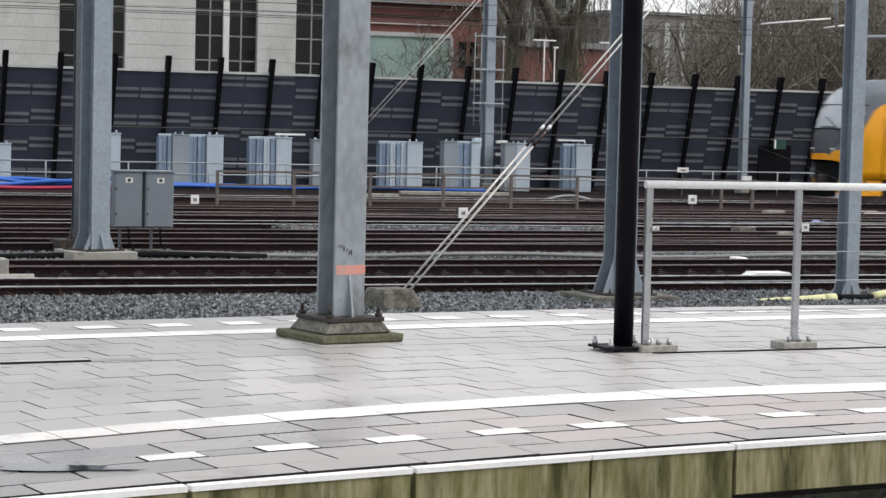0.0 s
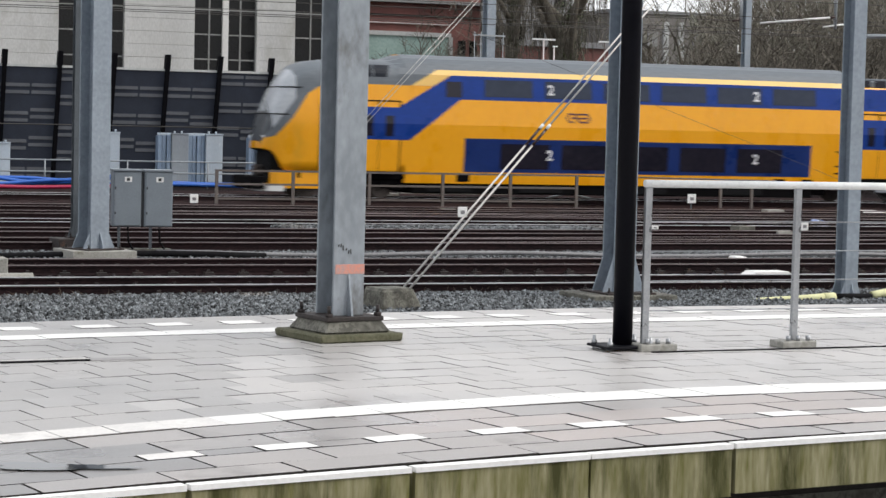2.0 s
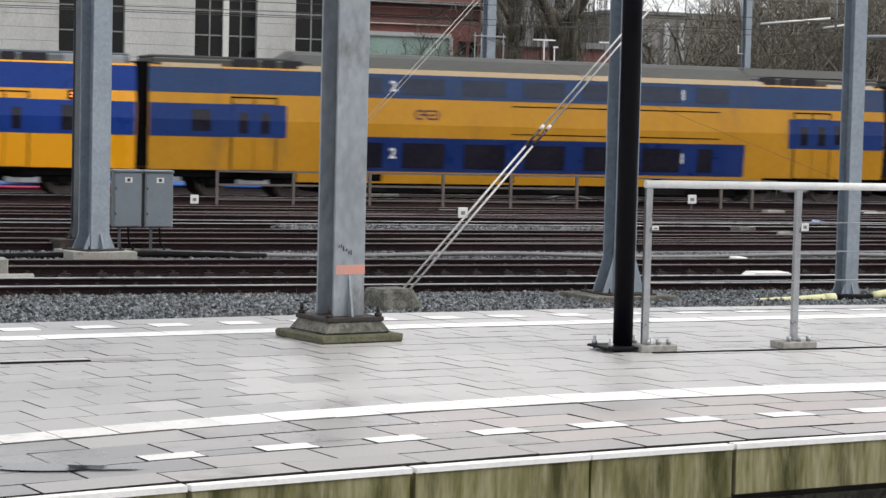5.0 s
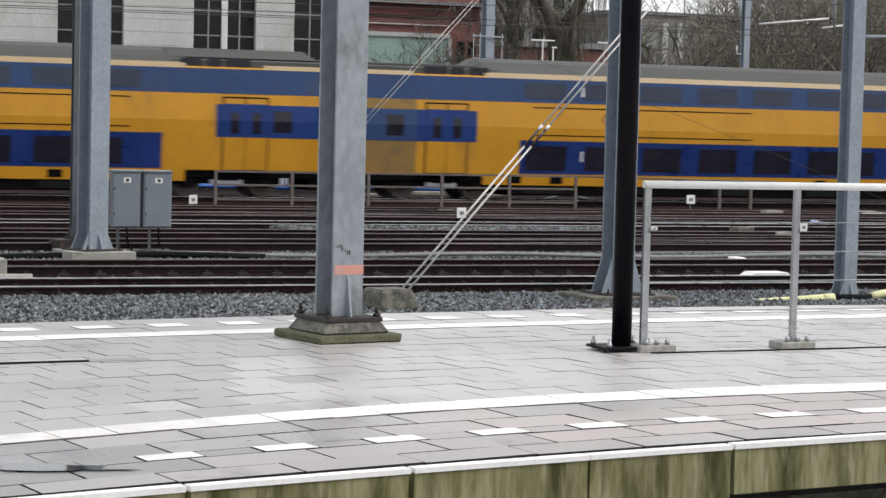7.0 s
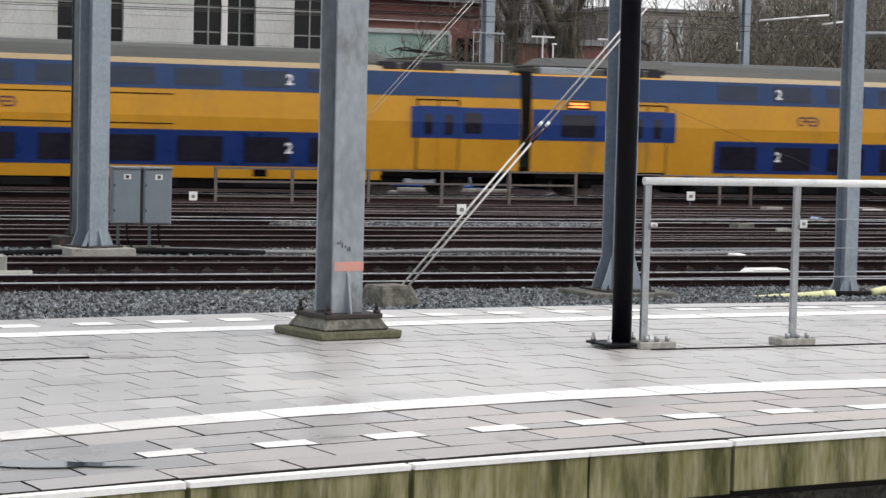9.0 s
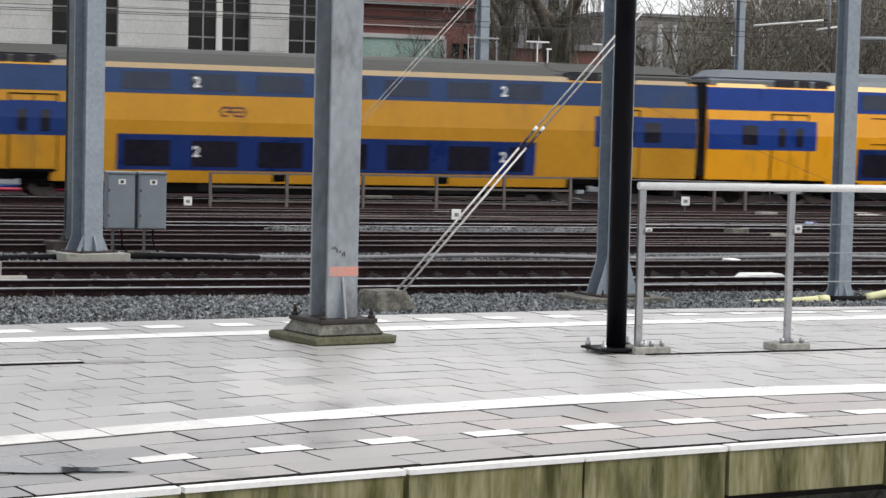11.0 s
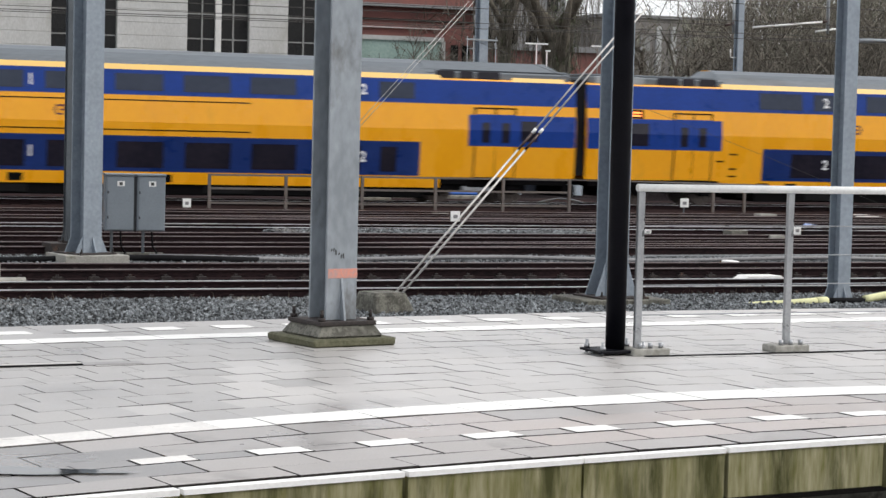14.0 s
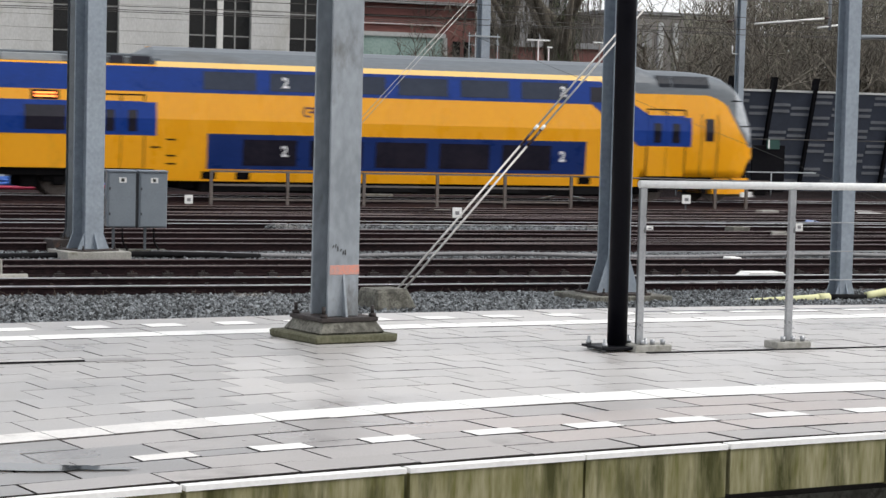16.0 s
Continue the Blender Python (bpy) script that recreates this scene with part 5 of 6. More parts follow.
for k in (0, 1):
    x = 0.01 + k * 0.60
    body = part("body", bxm(x, x + 0.54, 0, 0.42, 0.49, 1.54, 0.008), M_CAB, cab)
    part("door", bxm(x + 0.03, x + 0.525, -0.018, 0.0, 0.51, 1.52, 0.004), M_CAB, body)
    part("roof", bxm(x - 0.012, x + 0.552, -0.035, 0.45, 1.54, 1.58, 0.006), M_CAB, body)
    part("label", bxm(x + 0.22, x + 0.36, -0.023, -0.018, 1.34, 1.44), M_LABEL, body, "white label plate")
    part("label_mark", bxm(x + 0.26, x + 0.32, -0.026, -0.023, 1.36, 1.42), M_INK, body)
    for z in (0.72, 1.2):
        part("hinge", bxm(x + 0.035, x + 0.06, -0.026, -0.018, z, z + 0.05), M_CAB_DK, body)
    part("leg", bxm(x + 0.11, x + 0.16, 0.06, 0.12, 0.05, 0.49), M_GALV_DK, cab)
    part("conduit", tube(bmesh.new(), [(x + 0.3, 0.1, 0.5), (x + 0.32, 0.1, 0.2), (x + 0.4, 0.0, 0.05)], 0.02, 6), M_RUBBER, cab)
# Dark filler in place of the shade between the two cabinets.
part("gap_strip", bxm(0.551, 0.609, 0.03, 0.4, 0.49, 1.52), M_CAB_DK, cab)

# ---- ducts, hose, small trackside things ----
duct = thing("cable_duct", at(0, 37.2, BED_Z), "grey cable duct lying beside the track", "cable duct", kind="structure")
pts = [(s, 0.25 * math.sin(s * 0.21), 0.12 + 0.03 * math.sin(s * 0.9)) for s in np.arange(-10, 60, 1.0)]
part("pipe", tube(bmesh.new(), [p for p in pts if p[0] >= 9], 0.04, 8), M_DUCT, duct)
part("pipe", tube(bmesh.new(), [(p[0], p[1] - 0.2, p[2] - 0.02) for p in pts if 4 <= p[0] <= 11], 0.06, 8), M_RUBBER, duct, "black cable pipe")

for q, z, m, s0, s1, bend, ph in ((73.0, -0.92, M_PIPE_BLUE, 4, 17.5, 0.34, 0.0), (72.7, -0.95, M_PIPE_BLUE, 4, 17.5, 0.3, 1.1), (72.4, -1.0, M_PIPE_BLUE, 4, 16, 0.2, 2.6), (72.2, -1.05, M_PIPE_RED, 11.5, 17, 0.10, 0.6),
                               (73.2, -0.97, M_PIPE_BLUE, 4, 17, 0.22, 4.2), (73.4, -0.98, M_PIPE_BLUE, 15, 30.5, 0.05, 0.0), (73.5, -0.92, M_PIPE_BLUE, 17, 21, 0.08, 1.0)):
    cd = thing("loose_duct", at(0, q, 0), ("blue" if m is M_PIPE_BLUE else "magenta") + " plastic cable duct lying in the yard", "cable duct", "loose ducts")
    part("pipe", tube(bmesh.new(), [(s, 0.2 * math.sin(s), z + bend * (0.5 + 0.5 * math.sin(s * 0.8 + ph))) for s in np.arange(s0, s1, 0.4)], 0.065, 8), m, cd)

hose = thing("yellow_hose", at(15.7, 27.4, BED_Z + 0.03), "pale yellow ribbed hose lying on the ballast", "hose")
hp = [(s, -0.05 * math.sin(s * 2), 0.07 + (0.02 * s if s < 2.1 else 0.04 + 0.16 * (s - 2.1))) for s in np.arange(0, 5, 0.1)]
bm = bmesh.new()
tube(bm, [p for p in hp if p[0] < 1.25], 0.02, 10, r2=0.062)
tube(bm, [p for p in hp if 1.2 < p[0] < 1.45], 0.07, 10)
tube(bm, [p for p in hp if 2.0 < p[0]], 0.062, 10)
part("body", bm, M_HOSE, hose)
part("coupling", tube(bmesh.new(), [(1.3, 0, 0.1), (2.05, -0.03, 0.1)], 0.05, 10), M_RUBBER, hose, "black hose coupling")


def marker(s, q, z0, z1, w, label):
    t = thing("track_marker", at(s, q, BED_Z), label, "marker", "trackside markers")
    part("stake", bxm(-0.02, 0.02, 0, 0.04, 0, z0 - BED_Z + 0.05), M_GALV_DK, t)
    p = part("plate", bxm(-w / 2, w / 2, -0.03, 0, z0 - BED_Z, z1 - BED_Z, 0.01), M_LABEL, t)
    part("ink", bxm(-w * 0.22, w * 0.22, -0.034, -0.03, z0 - BED_Z + 0.3 * (z1 - z0), z0 - BED_Z + 0.65 * (z1 - z0)), M_DUCT, p)


marker(15.0, 58, -0.95, -0.70, 0.24, "small white track marker plate on a stake")
marker(20.15, 50.3, -0.93, -0.66, 0.26, "small white track marker plate on a stake")
marker(31.2, 58.5, -0.83, -0.55, 0.30, "small white track marker plate on a stake")
marker(27.77, 46, -1.0, -0.78, 0.22, "small white track marker plate on a stake")
marker(23.54, 46, -0.99, -0.9, 0.19, "white-topped low marker between the tracks")
marker(9.6, 66.5, -0.8, -0.55, 0.2, "small white track marker plate on a stake")
marker(39.0, 74, -0.2, 0.0, 0.5, "white plate on the yard railing")

cap = thing("white_cover", at(18.95, 32.6, -1.10), "white flat-topped cover between the rails", "cover")
bm = bxm(-0.47, 0.47, -0.2, 0.2, 0.0, 0.1, 0.01)
for v in bm.verts:
    if v.co.z > 0.05:
        v.co.x *= 0.72
part("shell", bm, M_WHITE, cap)
for s, q, w, h, lab, mt in ((26.0, 46.0, 0.5, 0.24, "grimy concrete box between the tracks", M_PLINTH), (26.75, 45.3, 0.62, 0.16, "weathered grey concrete slab between the tracks", M_CONC), (5.3, 32.9, 0.42, 0.36, "pale concrete block beside the rail", M_CONC),
                     (22.4, 57.2, 0.5, 0.12, "small grey concrete trackside box", M_CONC), (32.8, 56.2, 0.6, 0.22, "small grey concrete trackside box", M_CONC), (20.6, 36.6, 0.25, 0.12, "small white stone by the rail", M_WHITE), (15.6, 52.5, 0.16, 0.1, "small white stone by the rail", M_WHITE),
                     (28.6, 72.3, 4.2, 0.12, "long pale board lying behind the track", M_CONC), (24.4, 70.0, 2.2, 0.1, "weathered grey board by the track", M_CONC), (18.2, 54.5, 1.3, 0.07, "weathered grey board by the track", M_CONC), (36.9, 56.8, 0.75, 0.14, "white rounded stone by the rail", M_WHITE), (38.0, 59.5, 1.3, 0.08, "pale board lying by the track", M_LABEL), (15.6, 55.6, 0.7, 0.06, "pale board lying by the track", M_LABEL), (20.6, 49.6, 0.9, 0.05, "pale board lying by the track", M_LABEL),
                     (34.0, 55.0, 1.1, 0.1, "weathered grey board by the track", M_CONC), (31.5, 53.9, 1.6, 0.1, "weathered grey board by the track", M_CONC)):
    t = thing("trackside_block", at(s, q, BED_Z - 0.02, random.uniform(-8, 8)), lab, "block")
    part("body", bxm(-w / 2, w / 2, -0.2, 0.2, 0, h + 0.02, 0.02), mt, t)
pipe = thing("cut_pipe", at(5.0, 31.9, -1.13), "pale clay pipe end lying beside the rail", "pipe")
part("body", tube(bmesh.new(), [(-1.0, 0, 0.1), (0.75, 0, 0.1)], 0.09, 12), M_CONC, pipe)

scrap = thing("plastic_scrap", at(31.3, 51.4, BED_Z), "crumpled blue and white plastic scrap between tracks", "litter")
bm = bmesh.new()
rng = random.Random(3)
grid = [[bm.verts.new((0.13 * i, 0.1 * j, 0.03 + 0.17 * rng.random() * (1 - i / 9))) for j in range(5)] for i in range(9)]
for i in range(8):
    for j in range(4):
        bm.faces.new((grid[i][j], grid[i + 1][j], grid[i + 1][j + 1], grid[i][j + 1]))
part("sheet", bm, M_LITTER, scrap)
bent = thing("bent_pipe", at(30.0, 67.2, BED_Z), "pale grey pipe arched over the ground by the track", "pipe")
part("body", tube(bmesh.new(), [(1.9 * k / 10, 0, 0.05 + 0.16 * math.sin(math.pi * k / 10)) for k in range(11)], 0.035, 8), M_FENCE_LT, bent)
exit_sign = thing("exit_sign", at(46.6, 79.55, 0.7), "green emergency exit sign on the barrier", "sign")
part("plate", bxm(-0.32, 0.32, -0.03, 0, 0.05, 0.5, 0.01), M_SIGN_GREEN, exit_sign)
part("pictogram", bxm(-0.26, -0.18, -0.035, -0.03, 0.08, 0.46), M_LABEL, exit_sign)
for s in (24.3, 36.5):
    lamp = thing("lamp_tube", at(s, 79.2, BED_Z), "long white lamp tube on a bracket before the barrier", "lamp", "lamp tubes")
    part("tube", bxm(-0.62, 0.62, -0.05, 0.05, 2.02, 2.10, 0.02), M_WHITEPAINT, lamp)
    part("bracket", bxm(-0.05, 0.05, 0.05, 0.12, 0, 2.06), M_BAR_POST, lamp)
exit_door = thing("barrier_door", at(46.6, 79.9, BED_Z), "dark door recess in the noise barrier", "door")
part("leaf", bxm(-0.9, 0.75, -0.12, -0.06, 0, 2.05, 0.02), M_BAR_POST, exit_door)

# ---- far masts ----
def far_mast(s, q, w, label, ladder=False):
    t = thing("far_mast", at(s, q, BED_Z, 10), label, "mast", "overhead line masts")
    bm = bmesh.new()
    box(bm, -w / 2, w / 2, -w / 2, -w / 2 + 0.05, 0, 11)
    box(bm, -w / 2, w / 2, w / 2 - 0.05, w / 2, 0, 11)
    box(bm, -0.03, 0.03, -w / 2 + 0.05, w / 2 - 0.05, 0, 11)
    part("shaft", bm, M_GALV, t)
    part("foot", bxm(-w * 0.8, w * 0.8, -w * 0.8, w * 0.8, 0, 0.3, 0.03), M_CONC, t)
    if ladder:
        for x in (-0.8, -0.5):
            part("ladder_rail", tube(bmesh.new(), [(x - 0.05, -0.3, 2.6), (x - 0.05, -0.3, 6.3)], 0.016, 6), M_FENCE_LT, t)
        for k in range(7):
            part("rung", tube(bmesh.new(), [(-0.85, -0.3, 2.8 + 0.5 * k), (-0.55, -0.3, 2.8 + 0.5 * k)], 0.009, 6), M_FENCE_LT, t)
        part("ladder_rail", tube(bmesh.new(), [(0.5, -0.3, 1.5), (0.5, -0.3, 6.3)], 0.016, 6), M_FENCE_LT, t)
        for z in (3.47, 4.82, 6.14):
            part("bracket", bxm(-0.9, 0.58, -0.33, -0.27, z, z + 0.06), M_FENCE_LT, t)
        part("switch_box", bxm(-0.9, -0.55, -0.5, -0.3, 1.7, 2.1, 0.02), M_TRAFO, t)
        for z in (0.9, 1.4, 1.9):
            part("insulator", bxm(0.3, 0.75, -0.4, -0.2, z, z + 0.12), M_LABEL, t)
    return t


far_mast(32.2, 78, 0.39, "grey steel overhead line mast with a ladder behind the running track", True)
m2 = far_mast(43.95, 78, 0.29, "grey steel overhead line mast with small brackets")
part("bracket", tube(bmesh.new(), [(-0.12, 0, 5.88), (-0.42, 0, 5.88), (-0.42, 0, 6.22)], 0.03, 6), M_LABEL, m2, "pale bent bracket")
part("hanger", tube(bmesh.new(), [(-0.3, 0, 6.9), (-0.3, 0, 8.6)], 0.06, 6), M_FENCE_LT, m2)
part("insulator", tube(bmesh.new(), [(-0.3, 0, 7.3), (-0.75, 0, 7.2)], 0.05, 6), M_INSUL, m2)
part("base_sign", bxm(-0.4, 0.1, -0.5, -0.4, 0.3, 0.75), M_LABEL, m2)

# overhead wires and cantilevers
for s0, q0, z0, s1, q1, z1, r in ((-20, 64.5, 4.55, 120, 64.5, 5.3, 0.012), (-20, 64.5, 5.9, 120, 64.5, 6.3, 0.014), (-20, 70.0, 5.0, 120, 70, 5.8, 0.012), (-20, 80, 5.9, 120, 80, 6.6, 0.016), (-20, 80, 5.4, 120, 80, 6.1, 0.016),
                                  (-20, 76.5, 1.0, 120, 76.5, 1.4, 0.02), (-20, 56.4, 5.0, 120, 56.4, 4.9, 0.010)):
    w = thing("overhead_wire", at(0, 0, 0), "thin dark overhead wire", "wire", "overhead wires")
    part("strand", tube(bmesh.new(), [(s0, q0, z0), (s1, q1, z1)], r, 5), M_WIRE, w)
cant = thing("cantilever", at(0, 0, 0), "pale steel cantilever arm of the overhead line", "cantilever")
part("arm", tube(bmesh.new(), [(42.32, 74, 5.81), (45.54, 74, 6.16)], 0.04, 8), M_LABEL, cant)
part("arm", tube(bmesh.new(), [(45.23, 74, 5.76), (46.6, 74, 5.97)], 0.04, 8), M_LABEL, cant)
part("dropper", tube(bmesh.new(), [(45.8, 74, 5.7), (45.8, 74, 8.5)], 0.07, 8), M_FENCE_LT, cant)
part("arm", tube(bmesh.new(), [(47.3, 74, 5.47), (50.5, 74, 5.6)], 0.09, 8), M_FENCE_LT, cant)
part("insulator", tube(bmesh.new(), [(45.54, 74, 6.16), (45.8, 74, 6.2)], 0.06, 8), M_INSUL, cant)
for s, z, xa, xb in ((38.18, 5.38, -0.55, 0.55), (38.69, 5.08, -0.06, 0.16), (41.2, 5.38, -0.3, 0.35)):
    sg = thing("far_signal", at(s, 86, BED_Z), "thin pale signal post with a crossbar", "signal post", "far signal posts")
    part("pole", tube(bmesh.new(), [(0, 0, 0), (0, 0, z + 1.13)], 0.036, 8), M_POLE if s < 40 else M_FENCE, sg)
    part("crossbar", bxm(xa, xb, -0.05, 0.05, z + 1.06, z + 1.13), M_LABEL, sg)

# ---- buildings behind the barrier ----
hall = thing("stone_building", at(0, 95, 0), "cream stone building with tall dark mullioned windows", "building")
piers = [(2.0, 6.4), (9.4, 12.2), (15.0, 18.14), (21.17, 24.46), (27.45, 29.33)]
opens = [(6.4, 9.4), (12.2, 15.0), (18.14, 21.17), (24.46, 27.45), (29.33, 32.6)]
part("wall_core", bxm(2.0, 32.8, 0.35, 0.8, -1.2, 12), M_STONEJOINT, hall)
for a, b in piers:
    z = -1.2
    while z < 11.5:
        part("stone_block", bxm(a, b, 0, 0.4, z + 0.006, z + 0.594, 0.006), M_STONEWALL, hall)
        z += 0.6
for i, (a, b) in enumerate(opens):
    part("stone_block", bxm(a, b, 0.0, 0.4, -1.2, 3.2, 0.01), M_STONEWALL, hall)
    win = part("window", bxm(a + 0.02, b - 0.02, 0.22, 0.34, 3.2, 11.4), M_GLASS_DK, hall, "tall dark window with glazing bars")
    part("sill", bxm(a - 0.05, b + 0.05, -0.08, 0.3, 3.2, 3.36), M_STONEWALL, win)
    n = 4
    for k in range(n + 1):
        x = a + (b - a) * k / n
        mid = k == n // 2
        part("glazing_bar", bxm(x - (0.14 if mid else 0.035), x + (0.14 if mid else 0.035), 0.04 if mid else 0.17, 0.22, 3.36, 11.4), M_FRAME_W if mid else M_FRAME, win)
    for z in np.arange(4.2, 11.4, 1.15):
        part("glazing_bar", bxm(a, b, 0.18, 0.22, z - 0.03, z + 0.03), M_FRAME, win)

shed = thing("brick_building", at(0, 97, 0), "red brick building with a green clad bay and pale trims", "building")
part("wall", bxm(32.9, 39.6, 0, 6, -1.2, 8.2), M_BRICK, shed)
part("cladding", bxm(31.5, 37.8, -0.25, 0.0, -1.2, 5.75, 0.02), M_COPPER, shed, "weathered green cladding")
part("trim", bxm(31.5, 37.9, -0.35, 0.0, 5.72, 5.93), M_BAR_CAP, shed, "pale trim")
part("ledge", bxm(31.5, 37.9, -0.2, 0.0, 6.32, 6.37), M_POLE, shed, "thin pale ledge")
part("trim", bxm(37.8, 38.0, -0.3, 0.0, -1.2, 5.75), M_BAR_CAP, shed)
part("trim", bxm(32.9, 39.6, -0.1, 0.0, 6.7, 6.78), M_JOINT, shed)
part("roof", bxm(31.0, 41.0, -0.5, 6.4, 7.35, 7.5), M_FARWALL, shed, "pale grey flat roof edge")
for x in (38.4, 39.0):
    part("window", bxm(x, x + 0.4, -0.04, 0.02, 4.3, 5.6), M_GLASS_DK, shed)

FAR = [(40.2, 100, 9, 5.6, M_BRICK), (44, 118, 5, 6.0, M_FARBRICK), (50.5, 122, 7.5, 5.2, M_FARBRICK), (60, 150, 9, 12.5, M_FARWALL), (71, 170, 7, 10.2, M_FARWALL), (80, 180, 10, 12.0, M_FARBRICK), (93, 175, 14, 9.0, M_FARBRICK)]
for s, q, w, h, mt in FAR:
    hb = thing("far_building", at(s, q, 0), "distant " + ("grey" if mt is M_FARWALL else "brown brick" if mt is M_FARBRICK else "red brick") + " building with rows of windows behind bare trees", "building", "distant buildings")
    part("wall", bxm(0, w, 0, 8, -1.2, h), mt, hb)
    part("roof", bxm(-0.2, w + 0.2, -0.2, 8.2, h, h + 0.3), M_FARWALL, hb)
    z = 2.6
    while z < h - 1.2:
        x = 0.6
        while x < w - 1.2:
            part("window", bxm(x, x + 0.9, -0.06, 0.02, z, z + 1.3), M_GLASS_DK, hb)
            x += 1.7
        z += 2.7


flats = thing("apartment_building", at(72.6, 150, 0), "distant brown-grey block of flats with pale window strips behind bare trees", "building")
part("wall", bxm(0, 11.0, 0, 8, -1.2, 10.6), M_FLATS, flats)
part("roof", bxm(-0.2, 11.2, -0.2, 8.2, 10.6, 10.85), M_FARWALL, flats)
for k in range(8):
    for z in (1.4, 3.6, 5.8, 8.0):
        x = 0.4 + 1.35 * k
        pale = k in (3, 4)
        win = part("window", bxm(x, x + (0.45 if pale else 0.8), -0.05, 0.02, z, z + (2.0 if pale else 1.4)), M_BAR_CAP if pale else M_FRAME, flats, "pale curtained window" if pale else "")
        part("window_frame", bxm(x - 0.12, x, -0.1, 0.0, z - 0.2, z + 1.6), M_FARWALL, win)


# ---- trees: bare winter crowns ----
def bare_tree(m, height, seed, spread, label, droop=0.25, levels_n=6):
    rng = random.Random(seed)
    t = thing("bare_tree", m, label, "tree", "bare trees")
    trunk, crown = bmesh.new(), bmesh.new()

    def grow(p, d, length, r, lev):
        bm = trunk if lev < 2 else crown
        n = 3 if lev < 3 else 2
        pts, q = [p], p
        dd = d.copy()
        for k in range(n):
            dd = (dd + Vector((rng.uniform(-1, 1), rng.uniform(-1, 1), rng.uniform(-0.6, 0.8) - (droop if lev > 3 else 0))) * 0.22).normalized()
            q = q + dd * length / n
            pts.append(q)
        tube(bm, pts, r, 7 if lev < 2 else 3, 0, r * 0.6, cap=False)
        if lev >= levels_n:
            return
        for k in range(rng.choice((2, 3, 3)) if lev else 5):
            f = rng.uniform(0.35, 1.0)
            base = pts[min(n, max(1, round(f * n)))]
            side = Vector((rng.uniform(-1, 1), rng.uniform(-1, 1), rng.uniform(-0.15, 0.9))).normalized()
            grow(base, (dd * 0.6 + side * spread).normalized(), length * rng.uniform(0.58, 0.8), max(0.012, r * 0.55), lev + 1)

    grow(Vector((0, 0, 0)), Vector((0, 0, 1)), height * 0.34, height * 0.024, 0)
    part("trunk", trunk, M_BARK, t)
    tagged(part("crown", crown, M_TWIG, t, "crown of thin bare twigs"), kind="stuff")


for i, (s, q, h, sp) in enumerate(((49.5, 100, 12, 0.9), (53.5, 96, 12, 0.9), (57.0, 98, 13, 0.95), (60.5, 95, 12, 0.95), (64.0, 100, 13, 0.95),
                                   (60, 108, 13, 0.9), (67, 104, 13, 0.9), (37.0, 93.5, 11, 0.9), (71, 108, 13, 0.9))):
    bare_tree(at(s, q, BED_Z), h, 20 + i, sp, "large bare winter tree behind the noise barrier")
def ivy_tree(m, r0, r1, fork, seed, label):
    """An old tree: a stout straight trunk, a fork of limbs and long drooping twigs."""
    rng = random.Random(seed)
    t = thing("old_tree", m, label, "tree", "old trees")
    bm = bmesh.new()
    pts = [(0.06 * math.sin(k * 1.3 + seed), 0, fork * k / 8) for k in range(9)]
    tube(bm, pts, r0, 12, 0, r1)
    for k in range(26):
        z = rng.uniform(0.3, fork)
        a = rng.uniform(0, 6.28)
        rr = r0 * 0.97
        tube(bm, [(rr * math.cos(a), rr * math.sin(a), z), (rr * 1.05 * math.cos(a + 0.1), rr * 1.05 * math.sin(a + 0.1), z + 1.2)], 0.06, 5, 0, 0.03)
    part("trunk", bm, M_BARK, t)
    ends = []
    for k in range(7):
        a, out = 6.28 * k / 7 + rng.uniform(-0.3, 0.3), rng.uniform(1.6, 3.6)
        base = Vector(pts[8 - k % 3])
        q = [base, base + Vector((out * 0.3 * math.cos(a), out * 0.3 * math.sin(a), 1.0)), base + Vector((out * 0.7 * math.cos(a), out * 0.7 * math.sin(a), 2.0 + rng.random())),
             base + Vector((out * math.cos(a), out * math.sin(a), 3.0 + rng.random()))]
        part("limb", tube(bmesh.new(), q, r1 * 0.55, 8, 0, r1 * 0.15), M_BARK, t)
        ends += q[1:]
    crown = bmesh.new()
    for k in range(300):
        p = rng.choice(ends) + Vector((rng.uniform(-0.9, 0.9), rng.uniform(-0.6, 0.6), rng.uniform(-0.8, 0.4)))
        fall, lean = rng.uniform(0.8, 3.4), rng.uniform(-0.5, 0.5)
        tube(crown, [p, p + Vector((lean * 0.4, 0, -fall * 0.4)), p + Vector((lean * 0.7 + rng.uniform(-0.15, 0.15), 0, -fall))], rng.uniform(0.010, 0.024), 3, 0, 0.006, cap=False)
    tagged(part("crown", crown, M_TWIG, t, "long drooping bare twigs"), kind="stuff")


ivy_tree(at(39.2, 92, BED_Z), 0.36, 0.30, 8.2, 61, "thick-trunked old tree with drooping bare twigs behind the noise barrier")
ivy_tree(at(41.95, 92, BED_Z), 0.72, 0.62, 7.4, 64, "stout forked old tree hung with ivy behind the noise barrier")


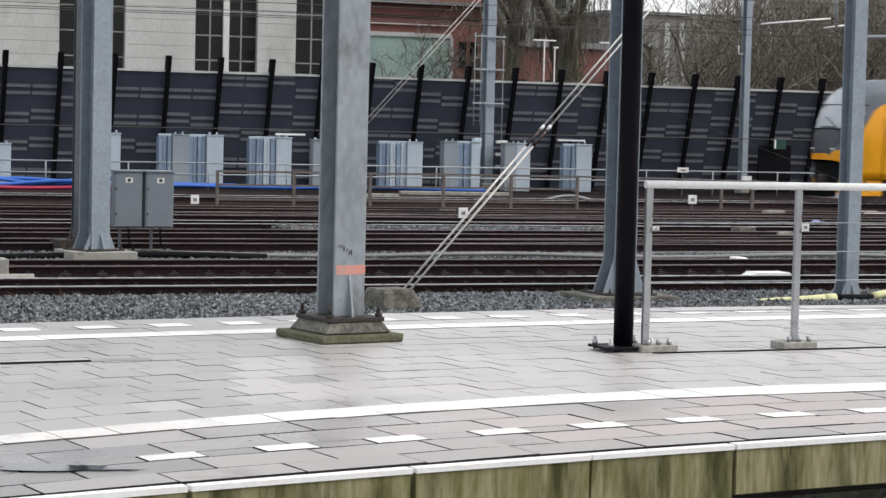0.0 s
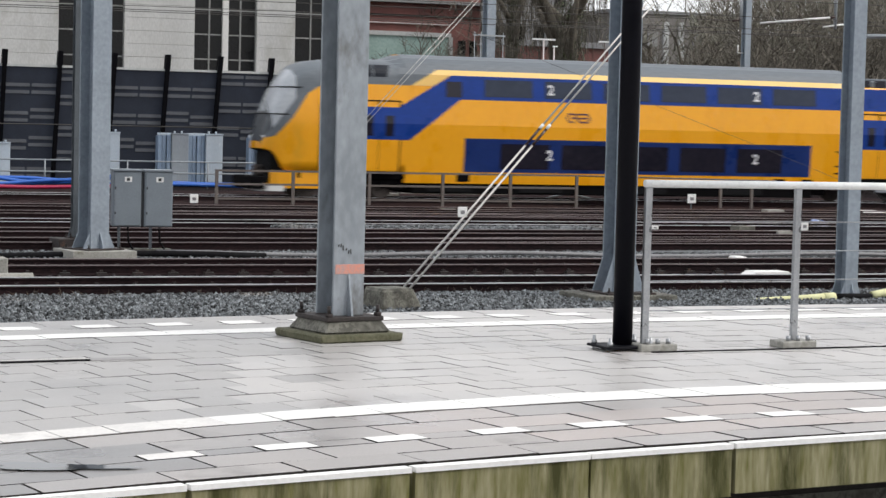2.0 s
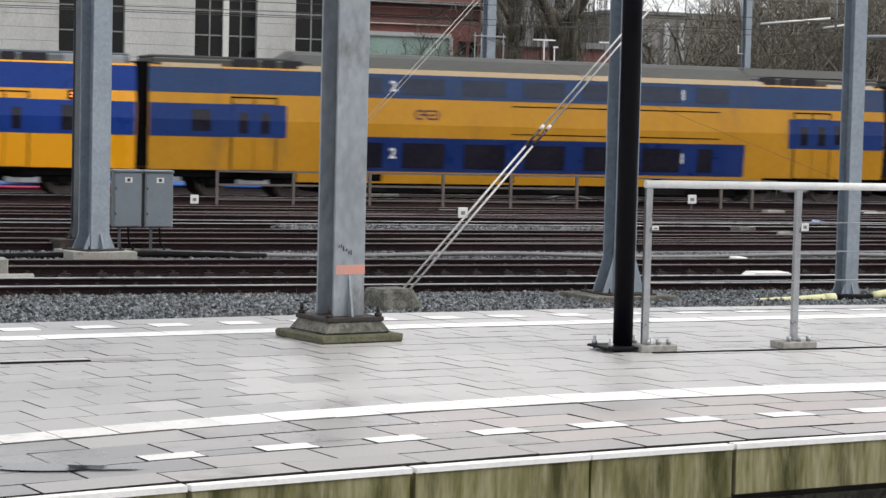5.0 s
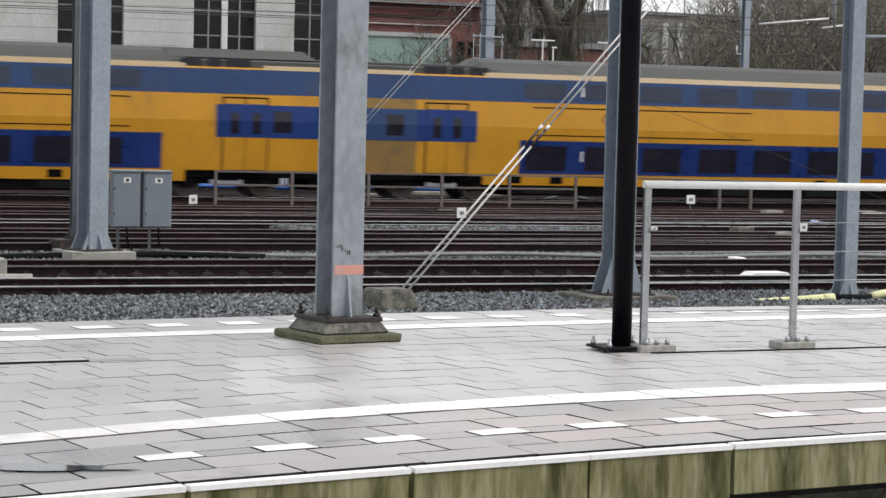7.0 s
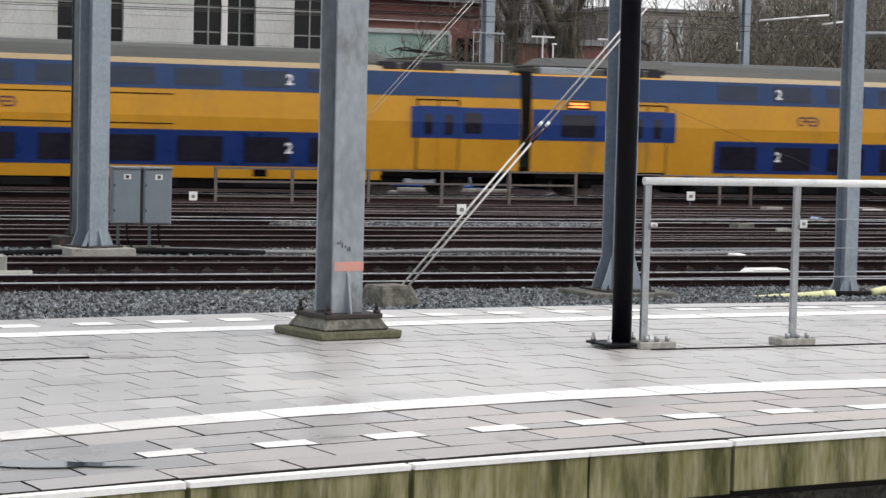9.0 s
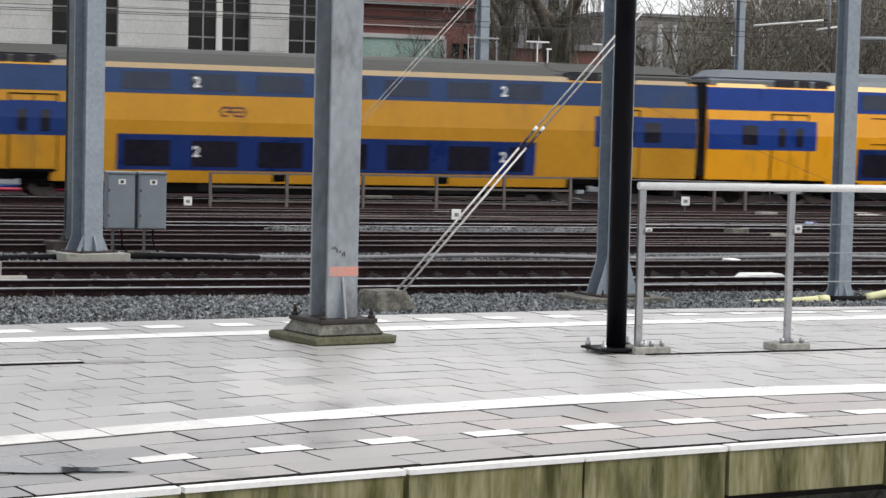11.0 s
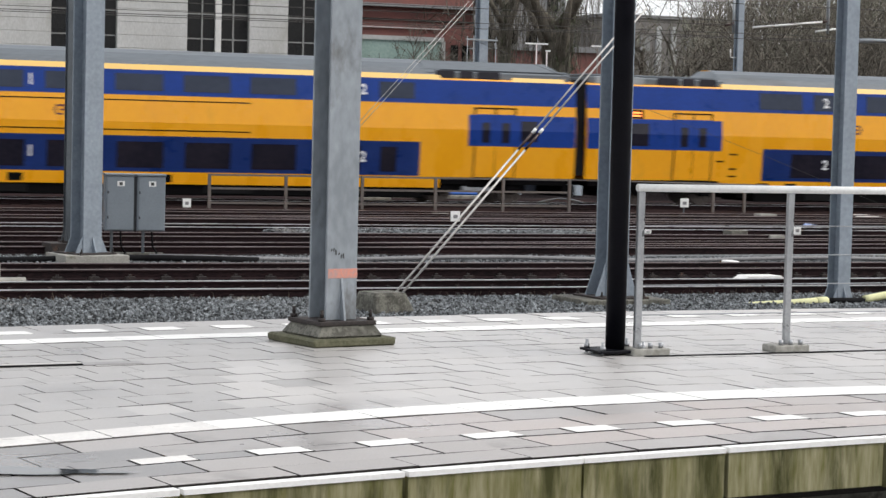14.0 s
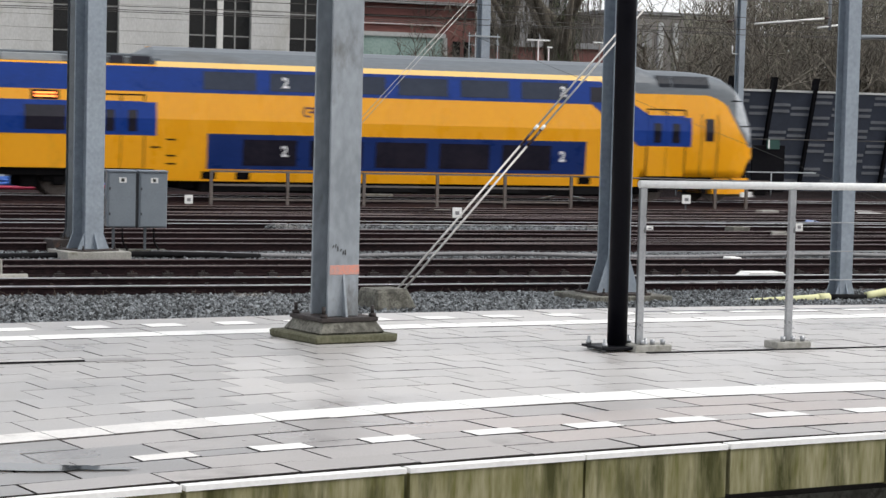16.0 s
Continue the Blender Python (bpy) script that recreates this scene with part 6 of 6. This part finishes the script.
def thicket(name, s0, s1, q0, q1, z0, z1, n, length, r, seed, material, label):
    """A tangle of thin stems and twigs."""
    rng = np.random.default_rng(seed)
    base = np.stack([rng.uniform(s0, s1, n), rng.uniform(q0, q1, n), rng.uniform(z0, z1, n)], 1)
    d = np.stack([rng.normal(0, 0.55, n), rng.normal(0, 0.4, n), rng.uniform(0.1, 1.0, n)], 1)
    d *= (length * rng.uniform(0.4, 1.2, n) / np.linalg.norm(d, axis=1))[:, None]
    # a clearing in the wood opens the view to the flats and the sky behind
    u = base[:, 0] / base[:, 1]
    clear = (u > 0.455) & (u < 0.53) & (base[:, 1] > 92) & (rng.uniform(0, 1, n) < 0.78)
    base, d, n = base[~clear], d[~clear], int((~clear).sum())
    mid = base + d * 0.5 + rng.normal(0, 0.12 * length, (n, 3))
    w = np.stack([np.full(n, r), np.zeros(n), np.zeros(n)], 1) * rng.uniform(0.5, 1.3, n)[:, None]
    k = np.stack([np.zeros(n), np.full(n, r), np.zeros(n)], 1)
    v = np.stack([base - w, base + w, base + k, mid - w * 0.7, mid + w * 0.7, mid + k * 0.7, base + d], 1)
    f = [(0, 1, 4, 3), (1, 2, 5, 4), (2, 0, 3, 5), (3, 4, 6), (4, 5, 6), (5, 3, 6)]
    faces = [tuple(7 * i + a for a in p) for i in range(n) for p in f]
    me = bpy.data.meshes.new(name)
    me.from_pydata(v.reshape(-1, 3).tolist(), [], faces)
    me.materials.append(material)
    ob = new(name, me)
    ob.matrix_world = TRACKS
    return tagged(ob, label, "shrubs", kind="stuff")


thicket("thicket", 47, 80, 97, 112, 0, 9, 6000, 1.7, 0.02, 3, M_TWIG, "tangled brown bare twigs of a winter thicket")
thicket("far_wood", 62, 110, 116, 140, -1, 9.0, 9000, 2.2, 0.06, 9, M_HAZE, "dense olive-brown far wood of bare trees")
thicket("far_wood", 70, 110, 112, 120, 0, 12, 6000, 2.0, 0.05, 10, M_HAZE, "dense olive-brown far wood of bare trees")
thicket("thicket", 56.5, 74, 99, 107, 0, 9, 7000, 1.7, 0.022, 14, M_TWIG, "tangled brown bare twigs of a winter thicket")
thicket("far_wood", 66, 100, 110, 118, 0, 11, 9000, 2.0, 0.05, 15, M_HAZE, "dense olive-brown far wood of bare trees")
thicket("thicket", 66, 80, 118, 124, 0, 11, 5000, 2.0, 0.03, 21, M_TWIG, "tangled brown bare twigs of a winter thicket")
thicket("ivy", 38.8, 39.6, 91.5, 91.7, 2, 8, 260, 0.4, 0.02, 11, M_IVY, "ivy and shoots round a thick trunk")
thicket("ivy", 41.2, 42.7, 91.1, 91.35, 1, 9, 700, 0.4, 0.025, 12, M_IVY, "ivy and shoots round a thick trunk")
thicket("thicket", 36, 47, 93, 97, 0, 7, 900, 1.5, 0.02, 5, M_TWIG, "tangled brown bare twigs of a winter thicket")
thicket("dry_weeds", 4, 26, 29.0, 30.5, -1.12, -1.06, 450, 0.14, 0.006, 6, M_WEED, "dry weeds along the first rail")


# ---- the train's run ----
RUN = [(0, 12.78), (2, -6.91), (4, -27.28), (6, -47.67), (8, -67.97), (10, -88.32), (12, -108.86), (14, -129.4), (15, -139.46), (16, -149.17)]
RUN_S = 24.62


def nose(t):
    """Place of the train's nose along the track: a smooth run through the places above."""
    ts, xs = [r[0] for r in RUN], [r[1] for r in RUN]
    start = 1.15 * max(0.0, 1 - t / 1.05) ** 1.3
    return float(np.polyval(np.polyfit(ts, xs, 5), t)) + RUN_S + start


def motions():
    times = [0.5 * k for k in range(33)]
    for car, off, turn, wheelsets in TRAIN:
        walk(car, [(t, at(nose(t) + off, 64.52, RAIL_Z, turn)) for t in times])
    spin = [k / 12 for k in range(193)]
    for car, off, turn, wheelsets in TRAIN:
        for w in wheelsets:
            x = w.location.x
            walk(w, [(t, pose(x, 0, WHEEL_R, 0, (1 if turn == 0 else -1) * math.degrees((nose(t) - nose(0)) / WHEEL_R) % 360, 0)) for t in spin])


motions()
